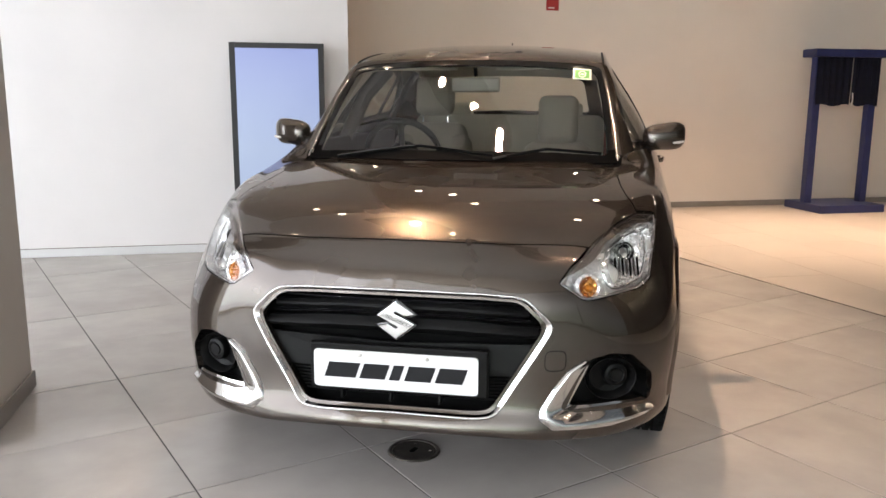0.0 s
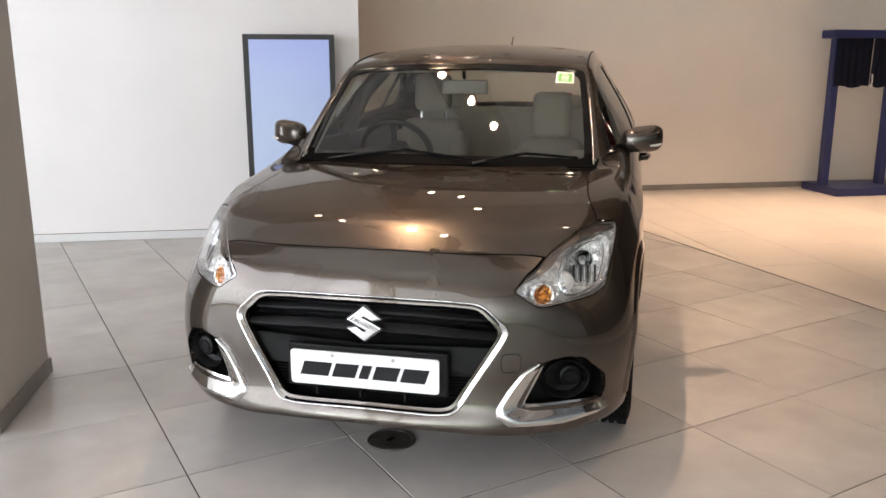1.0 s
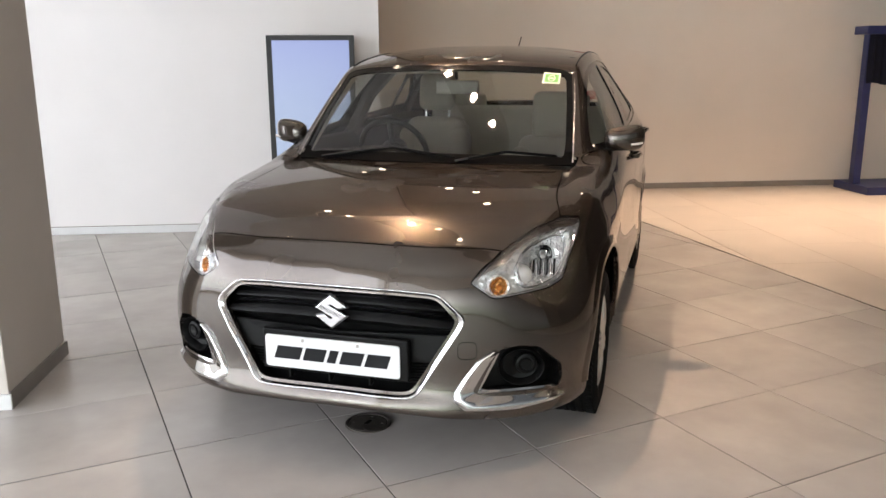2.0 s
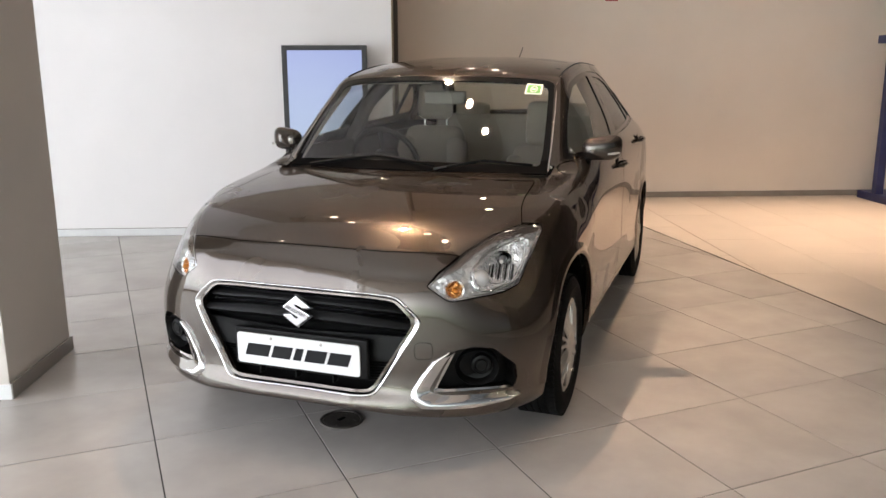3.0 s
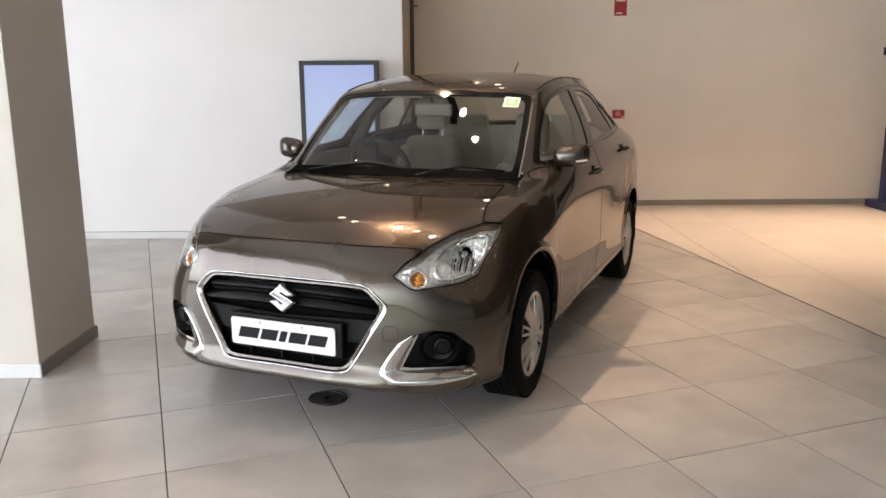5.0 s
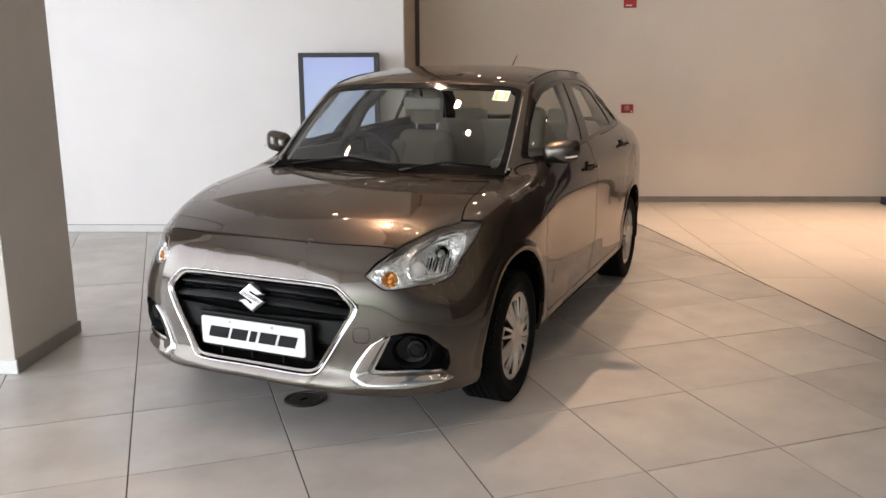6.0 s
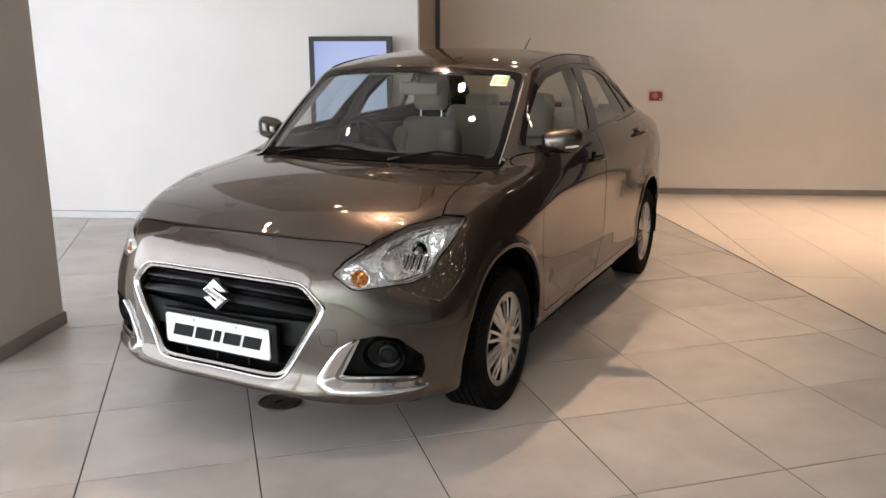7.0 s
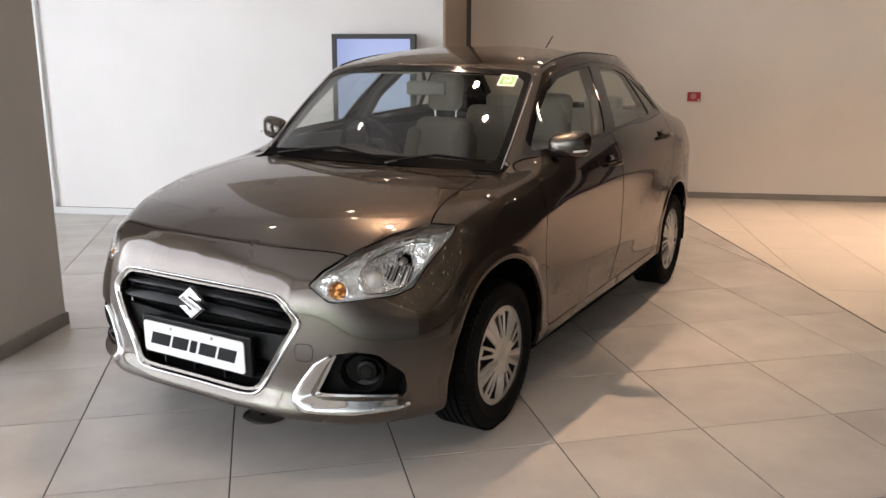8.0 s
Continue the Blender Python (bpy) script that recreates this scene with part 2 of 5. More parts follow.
def part(name, bm, mat, parent, label="", smooth=False, sharp=35):
    """Links a bmesh, or a ready mesh, as one mesh object under a thing or under a part."""
    me = bm if isinstance(bm, bpy.types.Mesh) else finish(bm, name, mat, smooth, sharp)
    ob = new(name, me)
    ob.parent = parent
    return tagged(ob, label)


def solid(name, bm, mat, m, label, category, kind="", smooth=False, group=""):
    ob = new(name, finish(bm, name, mat, smooth))
    ob.matrix_world = m
    return tagged(ob, label, category, group, kind)


def box(lo, hi, bevel=0.0, bm=None, m=None, segments=2):
    """A box from corner lo to corner hi, with rounded edges."""
    out = bm or bmesh.new()
    size, mid = Vector(hi) - Vector(lo), (Vector(hi) + Vector(lo)) / 2
    t = Matrix.Translation(mid) @ Matrix.Diagonal((*size, 1))
    got = bmesh.ops.create_cube(out, size=1, matrix=t)["verts"]
    if bevel:
        edges = list({e for v in got for e in v.link_edges})
        got = bmesh.ops.bevel(out, geom=edges, offset=bevel, segments=segments, affect="EDGES", profile=0.5)["verts"]
    if m is not None:
        bmesh.ops.transform(out, matrix=m, verts=list(set(got)))
    return out


def lathe(profile, n=32, m=None, bm=None, closed=False):
    """Turns a profile of (radius, height) round the z axis."""
    out = bm or bmesh.new()
    rings, made = [], []
    for r, z in profile:
        ring = [out.verts.new((r * math.cos(2 * math.pi * i / n), r * math.sin(2 * math.pi * i / n), z)) for i in range(n)] if r > 1e-6 else [out.verts.new((0, 0, z))]
        rings.append(ring)
        made += ring
    pairs = list(zip(rings, rings[1:])) + ([(rings[-1], rings[0])] if closed else [])
    for a, b in pairs:
        for i in range(n):
            j = (i + 1) % n
            q = [a[i % len(a)], a[j % len(a)], b[j % len(b)], b[i % len(b)]]
            q = list(dict.fromkeys(q))
            if len(q) > 2:
                out.faces.new(q)
    if m is not None:
        bmesh.ops.transform(out, matrix=m, verts=made)
    return out


def tube(path, radius, n=10, bm=None, flat=1.0, closed=False):
    """A round bar along a path of points; flat squeezes it."""
    out = bm or bmesh.new()
    pts = [Vector(p) for p in path]
    rings, up = [], Vector((0, 0, 1))
    for i, p in enumerate(pts):
        a, b = (pts[i - 1], pts[(i + 1) % len(pts)]) if closed else (pts[max(0, i - 1)], pts[min(len(pts) - 1, i + 1)])
        d = (b - a).normalized()
        side = d.cross(up) if abs(d.dot(up)) < 0.95 else d.cross(Vector((0, 1, 0)))
        side.normalize()
        top = side.cross(d)
        r = radius[i] if isinstance(radius, (list, tuple)) else radius
        rings.append([out.verts.new(p + side * r * math.cos(2 * math.pi * k / n) + top * r * flat * math.sin(2 * math.pi * k / n)) for k in range(n)])
    for a, b in zip(rings, rings[1:] + (rings[:1] if closed else [])):
        for k in range(n):
            out.faces.new((a[k], a[(k + 1) % n], b[(k + 1) % n], b[k]))
    if not closed:
        out.faces.new(rings[0][::-1])
        out.faces.new(rings[-1])
    return out


def slab(outline, depth, place, bevel=0.0, bm=None):
    """A plate: the 2D outline, thickened by depth; place maps (a, b, height) to a point."""
    out = bm or bmesh.new()
    lo = [out.verts.new((a, b, 0)) for a, b in outline]
    hi = [out.verts.new((a, b, depth)) for a, b in outline]
    n = len(outline)
    top = out.faces.new(hi)
    out.faces.new(lo[::-1])
    for i in range(n):
        out.faces.new((lo[i], lo[(i + 1) % n], hi[(i + 1) % n], hi[i]))
    verts = lo + hi
    if bevel:
        verts += bmesh.ops.bevel(out, geom=list(top.edges), offset=bevel, segments=2, affect="EDGES", profile=0.5)["verts"]
    for v in set(verts):
        if v.is_valid:
            v.co = place(*v.co)
    return out


# ---- the room ----
def wall(name, lo, hi, mat, label, m=ROOM):
    return solid(name, box(lo, hi), mat, m, label, "wall", "structure")


floor = solid("floor", box((-9, -16, -0.25), (18, 8, -0.0035)), JOINT, Matrix(), "showroom floor of large square grey porcelain tiles with dark joints", "floor", "structure")
wall("wall_north_west", (-6.5, 4.05, 0), (-1.0, 4.20, CEIL), WHITE_WALL, "smooth white painted showroom wall lit by daylight")
# unseen band, added so that the hood mirrors a darker upper wall
wall("wall_upper_band", (-3.3, 4.02, 2.28), (-1.0, 4.048, CEIL), BROWN_WALL, "unseen taupe panel added above the white wall for the hood's reflection")
# the brown light on this side wall is put into its colour
wall("wall_recess_side", (-1.15, 4.20, 0), (-1.0, 6.10, CEIL), BROWN_WALL, "return wall of the recess, its brownish light put into a taupe colour")
wall("wall_north", (-1.0, 5.90, 0), (5.8, 6.10, CEIL), BEIGE_WALL, "plain warm white painted back wall of the showroom")
# unseen walls; the dimness of the room's far end is put into their colour
wall("wall_east", (16.0, -7.0, 0), (16.15, 6.10, CEIL), DARK_WALL, "unseen far wall, its dark colour stands in for an unlit depth")
wall("wall_north_east", (5.8, 5.90, 0), (16.15, 6.10, CEIL), DARK_WALL, "unseen end of the back wall, coloured dark for its dimness")
wall("wall_south", (10.0, -7.15, 0), (16.15, -7.0, CEIL), DARK_WALL, "unseen wall beside the glazed front, coloured dark for the car's reflections")
wall("wall_west", (-6.65, 1.4, 0), (-6.5, 4.2, CEIL), WHITE_WALL, "white wall beside the glazed side")
wall("wall_south_lintel", (-6.65, -7.15, 3.5), (10.0, -7.0, CEIL), BEIGE_WALL, "lintel above the glazed shop front")
wall("wall_west_lintel", (-6.65, -7.0, 3.5), (-6.5, 1.4, CEIL), BEIGE_WALL, "lintel above the glazed side")
solid("ceiling", box((-6.65, -7.15, CEIL), (2.4, 6.10, CEIL + 0.2)), CEILING_PAINT, ROOM, "plain pale painted showroom ceiling", "ceiling", "structure")
# unseen east half, coloured dark to keep the fender's reflections dark
solid("ceiling", box((2.4, -7.15, CEIL), (16.15, 6.10, CEIL + 0.2)), CEILING_DARK, ROOM, "unseen east ceiling, coloured dark for the car's reflections", "ceiling", "structure")
# flat panel; the shade of the open lighting slot is its dark colour
solid("ceiling", box((-0.33, -2.6, -0.03), (0.33, 2.2, -0.004), 0.004), CEILING_DARK, ROOM @ pose(-0.82, 1.2, CEIL, 0, 0, 16), "long flat panel standing in for the dark lighting slot in the pale ceiling", "ceiling", "structure")
solid("baseboard", box((-6.5, 4.036, 0), (-1.0, 4.05, 0.062), 0.003), SKIRT_WHITE, ROOM, "low white skirting along the white wall", "baseboard", "structure")
solid("baseboard", box((-1.0, 5.886, 0), (5.8, 5.90, 0.064), 0.003), SKIRT_GREY, ROOM, "low grey tile skirting along the back wall", "baseboard", "structure")
# grey strip laid where the skirting's top edge throws its shadow line
solid("trim", box((-6.5, 4.046, 0.062), (-1.0, 4.052, 0.068)), SKIRT_GREY, ROOM, "thin grey strip standing in for the shadow line above the skirting", "trim", "structure")
# window opening of the white wall's far end
_w = thing("window_3", ROOM @ pose(-4.66, 4.05, 0), "pale window frame at the end of the white wall", "window", kind="structure")
part("window_frame", box((-0.03, -0.05, 0.068), (0.03, 0.0, CEIL), 0.006), SKIRT_WHITE, _w)


def glazing(name, length, m):
    """A shop front: mullions, rails and panes along x."""
    w = thing(name, m, "tall shop front window with slim dark metal mullions", "window", kind="structure")
    n = max(1, round(length / 8.3))
    for i in range(n + 1):
        x = length * i / n
        part("mullion", box((x - 0.03, -0.05, 0.0), (x + 0.03, 0.05, 3.5), 0.004), TRIM_DARK, w)
    for i in range(n):
        a, b = length * i / n + 0.03, length * (i + 1) / n - 0.03
        for z in (0.0, 3.44):
            part("rail", box((a, -0.05, z), (b, 0.05, z + 0.06), 0.004), TRIM_DARK, w)
        for z0, z1 in ((0.06, 3.44),):
            pane = part("pane", box((a, -0.004, z0), (b, 0.004, z1)), WINDOW_GLASS, w)
            pane.visible_shadow = False
    return w


glazing("window_1", 16.5, ROOM @ pose(-6.5, -7.07, 0))
glazing("window_2", 8.3, ROOM @ pose(-6.57, -6.95, 0, 0, 0, 90))
solid("backdrop", box((-14, -9.0, -0.25), (16, -8.8, 6)), BACKDROP, ROOM, "blurred green trees and pale sky outside the window", "backdrop", "structure")
solid("backdrop", box((-10.0, -8.6, -0.25), (-9.8, 6, 6)), BACKDROP_WEST, ROOM, "blurred green trees and pale sky beyond the side window", "backdrop", "structure")
solid("ground", box((-60, -60, -0.6), (60, 60, -0.3)), JOINT, Matrix(), "dull ground outside the showroom", "ground", "structure")

# hanging spotlights: stem, can and glowing face
for _k, (_x, _y) in enumerate([q[:2] for q in SPOTS] + list(DISCS)):
    if _k == 0:
        _d = thing("ceiling_spotlight", ROOM @ pose(_x, _y, LAMP_Z), "small hanging ceiling spotlight with a warm glowing face", "ceiling light", "ceiling spotlights")
        part("stem", lathe(((0.0, 0.12), (0.003, 0.12), (0.003, CEIL - LAMP_Z), (0.0, CEIL - LAMP_Z)), 8), CEILING_PAINT, _d)
        part("can", lathe(((0.046, 0.0), (0.052, 0.0), (0.053, 0.03), (0.03, 0.05), (0.004, 0.125), (0.0, 0.125)), 24), CEILING_PAINT, _d, smooth=True)
        part("lens", lathe(((0.0, 0.006), (0.046, 0.006), (0.046, 0.010), (0.0, 0.010)), 24), LAMP_GLOW, _d)
    else:
        copy_thing(_d, ROOM @ pose(_x, _y, LAMP_Z))
for _i in range(12):
    for _j in range(7):
        _x, _y = 3.2 + 1.02 * _i + 0.3 * math.sin(_j * 2.1), -6.2 + 1.1 * _j + 0.2 * math.sin(_i * 1.7)
        copy_thing(_d, ROOM @ pose(_x, _y, LAMP_Z))

# square column with a tile skirting
_c = thing("column", ROOM @ pose(-2.985, 0.705, 0), "square painted column with a low tile skirting, coloured white on its daylit side", "column", kind="structure")
part("shaft", box((-0.32, -0.325, 0), (0.332, 0.325, CEIL), 0.004), COLUMN_PAINT, _c)
# south skirting is white: the daylight on that side is put into its colour
for _lo, _hi, _m in (((-0.332, -0.337, 0), (0.343, -0.325, 0.068), SKIRT_WHITE), ((-0.332, 0.325, 0), (0.343, 0.337, 0.068), SKIRT_GREY),
                 ((0.332, -0.325, 0), (0.343, 0.325, 0.072), SKIRT_GREY), ((-0.332, -0.325, 0), (-0.32, 0.325, 0.068), SKIRT_GREY)):
    part("skirting", box(_lo, _hi, 0.002), _m, _c)


def bars(lines, place, parent, mat, depth=0.002, name="print_bar"):
    """Small flat bars that stand for print: (x, z, width, height)."""
    for x, z, w, h in lines:
        part(name, slab([(x, z), (x + w, z), (x + w, z + h), (x, z + h)], depth, place), mat, parent)


# wall signs
_s = thing("fire_sign", ROOM @ pose(1.35, 5.90, 2.235), "small red fire notice plate on the back wall", "sign")
part("plate", box((-0.07, -0.006, -0.095), (0.07, 0.0, 0.095), 0.002), RED, _s)
bars(((-0.05, -0.075, 0.07, 0.012), (-0.05, 0.06, 0.10, 0.012)), lambda a, b, h: (a, -0.0065 - h, b), _s, PALE)
_s = thing("fire_alarm_point", ROOM @ pose(1.365, 5.90, 1.055), "dark red fire alarm call point box on the wall", "fire alarm")
part("box", box((-0.066, -0.035, -0.047), (0.066, 0.0, 0.047), 0.006), RED, _s)
part("dial", lathe(((0.0, 0.008), (0.026, 0.008), (0.03, 0.004), (0.03, 0.0)), 24, pose(-0.008, -0.035, 0.006, 90)), surface("dull_pink_dial", (0.42, 0.20, 0.18), 0.4), _s, smooth=True)
part("button", lathe(((0.0, 0.006), (0.009, 0.005), (0.01, 0.0)), 16, pose(0.045, -0.035, -0.03, 90)), PALE, _s, smooth=True)

# wall bracket beside the return wall
_s = thing("wall_bracket", ROOM @ pose(-0.99, 5.89, 2.35), "dark metal door closer bracket high on the wall", "bracket")
part("arm", box((0.0, -0.05, -0.012), (0.27, -0.02, 0.012), 0.006), TRIM_DARK, _s)
part("stay", box((0.0, -0.04, -0.10), (0.08, -0.02, -0.085), 0.004), TRIM_DARK, _s)
solid("trim", box((-1.0, 5.86, 0.0), (-0.955, 5.898, CEIL), 0.004), TRIM_DARK, ROOM, "dark vertical metal edge strip in the recess corner", "trim", "structure")

# display totem
_t = thing("display_totem", ROOM @ pose(-1.557, 3.88, 0), "tall black framed portrait display totem with a lit blue screen", "display")
part("housing", box((-0.352, 0.006, 0.12), (0.352, 0.075, 1.622), 0.006), BLACK_FRAME, _t)
for _lo, _hi in (((-0.352, -0.012, 0.12), (-0.309, 0.006, 1.622)), ((0.309, -0.012, 0.12), (0.352, 0.006, 1.622)),
                 ((-0.309, -0.012, 1.582), (0.309, 0.006, 1.622)), ((-0.309, -0.012, 0.12), (0.309, 0.006, 0.50))):
    part("bezel", box(_lo, _hi, 0.003), BLACK_FRAME, _t)
part("screen", box((-0.309, -0.002, 0.50), (0.309, 0.0055, 1.582)), SCREEN, _t, "glowing pale blue screen")
part("base", box((-0.40, -0.13, 0.0), (0.40, 0.15, 0.03), 0.008), BLACK_FRAME, _t)
part("stem", box((-0.25, 0.0, 0.03), (0.25, 0.06, 0.12), 0.006), BLACK_FRAME, _t)

# unveiling stand with a short curtain
_t = thing("curtained_stand", ROOM @ pose(4.61, 5.43, 0), "navy blue wooden display stand with a short dark curtain", "display stand")
part("base", box((-0.405, -0.32, 0.0), (0.405, 0.32, 0.085), 0.008), NAVY, _t)
for _x in (-0.362, 0.340):
    part("post", box((_x - 0.042, -0.045, 0.085), (_x + 0.042, 0.045, 1.68), 0.006), NAVY, _t)
part("top", box((-0.47, -0.12, 1.68), (0.47, 0.12, 1.765), 0.008), NAVY, _t)
for _k, (_a, _b) in enumerate(((-0.40, 0.04), (0.05, 0.39))):
    _bm = bmesh.new()
    _cols = []
    for _i in range(41):
        _u = _i / 40
        _x = _a + (_b - _a) * _u
        _d = 0.016 * math.sin(_u * 34 + _k) + 0.006 * math.sin(_u * 71)
        _lowz = 1.165 + 0.012 * math.sin(_u * 9 + 2 * _k) + (0.02 if _k and _u < 0.06 else 0)
        _cols.append([_bm.verts.new((_x, -0.06 + _d * (0.4 + 0.6 * _j / 6), 1.68 + (_lowz - 1.68) * _j / 6)) for _j in range(7)])
    for _p0, _p1 in zip(_cols, _cols[1:]):
        for _j in range(6):
            _bm.faces.new((_p0[_j], _p1[_j], _p1[_j + 1], _p0[_j + 1]))
    bmesh.ops.solidify(_bm, geom=list(_bm.faces), thickness=0.004)
    part("curtain", _bm, NAVY_CLOTH, _t, smooth=True, sharp=60)
part("pull_cord", tube([(0.045, -0.085, 1.30), (0.05, -0.088, 1.23), (0.042, -0.087, 1.16)], 0.008, 8), PALE, _t, smooth=True)

# round floor box lid
_d = thing("floor_drain_cover", pose(-1.076, 0.485, 0, 0, 0, 30), "round dull metal floor socket cover set in the tiles", "floor cover")
part("rim", lathe(((0.078, 0.001), (0.079, 0.005), (0.088, 0.006), (0.092, 0.0005)), 48), DRAIN, _d, smooth=True)
part("lid", lathe(((0.0, 0.004), (0.074, 0.004), (0.076, 0.001)), 48), DRAIN, _d, smooth=True)
for _a in (0.4, 2.1, 3.6, 5.2):
    part("screw", lathe(((0.0, 0.0062), (0.006, 0.0058), (0.007, 0.004)), 12, pose(0.058 * math.cos(_a), 0.058 * math.sin(_a), 0)), DRAIN, _d, smooth=True)
part("handle_slot", box((-0.02, -0.008, 0.0042), (0.02, 0.008, 0.0056), 0.002), DARK_VOID, _d)


# ---- the car: surface ----
TOP = (
    (0.10, 0.790, 0.545, 0.19, 0.779), (0.28, 0.865, 0.648, 0.40, 0.850), (0.55, 0.920, 0.695, 0.68, 0.904),
    (0.80, 0.953, 0.698, 0.93, 0.938), (0.955, 0.966, 0.690, 1.10, 0.952), (0.985, 0.970, 0.688, 1.13, 0.955),
    (1.24, 1.180, 0.650, 1.38, 1.168), (1.49, 1.376, 0.605, 1.60, 1.348), (1.52, 1.396, 0.598, 1.64, 1.370),
    (1.75, 1.450, 0.592, 1.85, 1.415), (2.20, 1.490, 0.590, 2.25, 1.448), (2.70, 1.478, 0.585, 2.70, 1.436),
    (3.03, 1.415, 0.575, 2.98, 1.382), (3.28, 1.255, 0.582, 3.22, 1.245), (3.48, 1.110, 0.600, 3.45, 1.085),
    (3.60, 1.085, 0.625, 3.60, 1.055), (3.93, 1.050, 0.600, 3.86, 1.020))
BELT = ((0, 0, .060, .735), (2, .29, .075, .735), (3, .45, .105, .738), (4, .60, .190, .752), (5, .722, .43, .812), (6, .776, .70, .884), (7, .790, .95, .917),
    (9, .800, 1.20, .955), (10, .812, 1.45, 1.0), (12, .820, 1.80, 1.035), (14, .822, 2.30, 1.06), (16, .800, 2.95, 1.08), (17, .785, 3.2, 1.075),
    (18, .770, 3.45, 1.05), (19, .750, 3.62, 1.03), (20, .680, 3.85, .995), (22, .35, 3.94, 1.02), (24, 0, 3.965, 1.03))
SHOULDER = ((0, 0, .035, .660), (2, .29, .045, .660), (3, .45, .070, .665), (4, .61, .155, .675), (5, .765, .37, .700), (6, .830, .66, .770), (7, .845, .93, .820),
    (9, .853, 1.2, .86), (12, .857, 1.8, .92), (14, .858, 2.3, .945), (16, .850, 2.95, .965), (18, .830, 3.45, .95), (19, .800, 3.65, .93),
    (20, .710, 3.89, .90), (22, .36, 3.96, .92), (24, 0, 3.975, .93))
WAIST = ((0, 0, .010, .500), (2, .30, .020, .500), (3, .46, .050, .505), (4, .660, .140, .52), (5, .812, .33, .53), (6, .862, .62, .58), (7, .868, .9, .62),
    (9, .860, 1.2, .65), (12, .860, 1.8, .68), (14, .861, 2.3, .70), (16, .860, 2.95, .74), (18, .850, 3.45, .72), (19, .815, 3.68, .70),
    (20, .700, 3.9, .68), (22, .36, 3.975, .68), (24, 0, 3.985, .68))
SILL = ((0, 0, .006, .330), (2, .30, .014, .330), (3, .47, .048, .33), (4, .665, .145, .33), (5, .812, .33, .34), (6, .858, .62, .36), (7, .862, .9, .37),
    (9, .858, 1.2, .38), (12, .861, 1.8, .41), (14, .862, 2.3, .45), (16, .861, 2.95, .48), (18, .840, 3.45, .38), (19, .800, 3.70, .38),
    (20, .680, 3.9, .38), (22, .35, 3.955, .38), (24, 0, 3.96, .38))
BOTTOM = ((0, 0, -.018, .248), (2, .28, -.008, .244), (3, .45, .030, .232), (4, .648, .152, .215), (5, .792, .350, .213), (6, .835, .62, .22), (7, .830, .9, .225),
    (9, .825, 1.2, .225), (12, .820, 1.8, .23), (14, .820, 2.3, .23), (16, .825, 2.95, .24), (18, .810, 3.45, .25), (19, .770, 3.68, .26),
    (20, .650, 3.85, .27), (22, .33, 3.89, .28), (24, 0, 3.9, .28))


def pchip(x, y, q):
    """Monotone cubic through the knots (x, y), at q; y may have columns."""
    x, y, q = np.asarray(x, float), np.asarray(y, float), np.asarray(q, float)
    if y.ndim == 1:
        return pchip(x, y[:, None], q)[..., 0]
    h = np.diff(x)[:, None]
    d = np.diff(y, axis=0) / h
    m = np.zeros_like(y)
    w1, w2 = 2 * h[1:] + h[:-1], h[1:] + 2 * h[:-1]
    same = d[:-1] * d[1:] > 0
    with np.errstate(divide="ignore", invalid="ignore"):
        m[1:-1] = np.where(same, (w1 + w2) / (w1 / d[:-1] + w2 / d[1:]), 0)
    m[0], m[-1] = d[0], d[-1]
    i = np.clip(np.searchsorted(x, q, side="right") - 1, 0, len(x) - 2)
    s = ((q - x[i]) / (x[i + 1] - x[i]))[..., None]
    hh = (x[i + 1] - x[i])[..., None]
    return (2*s**3 - 3*s**2 + 1) * y[i] + (s**3 - 2*s**2 + s) * hh * m[i] + (-2*s**3 + 3*s**2) * y[i + 1] + (s**3 - s**2) * hh * m[i + 1]


def glide(x, y, q):
    """Smooth cubic through the knots, with tangents from the neighbours."""
    x, y, q = np.asarray(x, float), np.asarray(y, float), np.asarray(q, float)
    h = np.diff(x)[:, None]
    d = np.diff(y, axis=0) / h
    m = np.zeros_like(y)
    m[1:-1] = (d[:-1] * h[1:] + d[1:] * h[:-1]) / (h[1:] + h[:-1])
    m[0], m[-1] = d[0], d[-1]
    i = np.clip(np.searchsorted(x, q, side="right") - 1, 0, len(x) - 2)
    s = ((q - x[i]) / (x[i + 1] - x[i]))[..., None]
    hh = (x[i + 1] - x[i])[..., None]
    return (2*s**3 - 3*s**2 + 1) * y[i] + (s**3 - 2*s**2 + s) * hh * m[i] + (-2*s**3 + 3*s**2) * y[i + 1] + (s**3 - s**2) * hh * m[i + 1]


def top_surface(a, t):
    """Point of the top skin: a along the car (0 nose seam, 16 boot edge), t from the middle to the edge."""
    k = pchip(np.arange(17), TOP, a)
    yc, zc, xe, ye, ze = np.moveaxis(k, -1, 0)
    return np.stack([t * xe, yc + (ye - yc) * t ** 2.2, zc + (ze - zc) * t ** 2.6], -1)


def edge(s):
    s = np.asarray(s, float)
    a = np.clip(s - 4, 0, 16)
    t = np.where(s < 4, s / 4, np.where(s > 20, (24 - s) / 4, 1.0))
    return top_surface(a, t)


def row(knots, s):
    k = np.array(knots)
    return glide(k[:, 0], k[:, 1:], s)


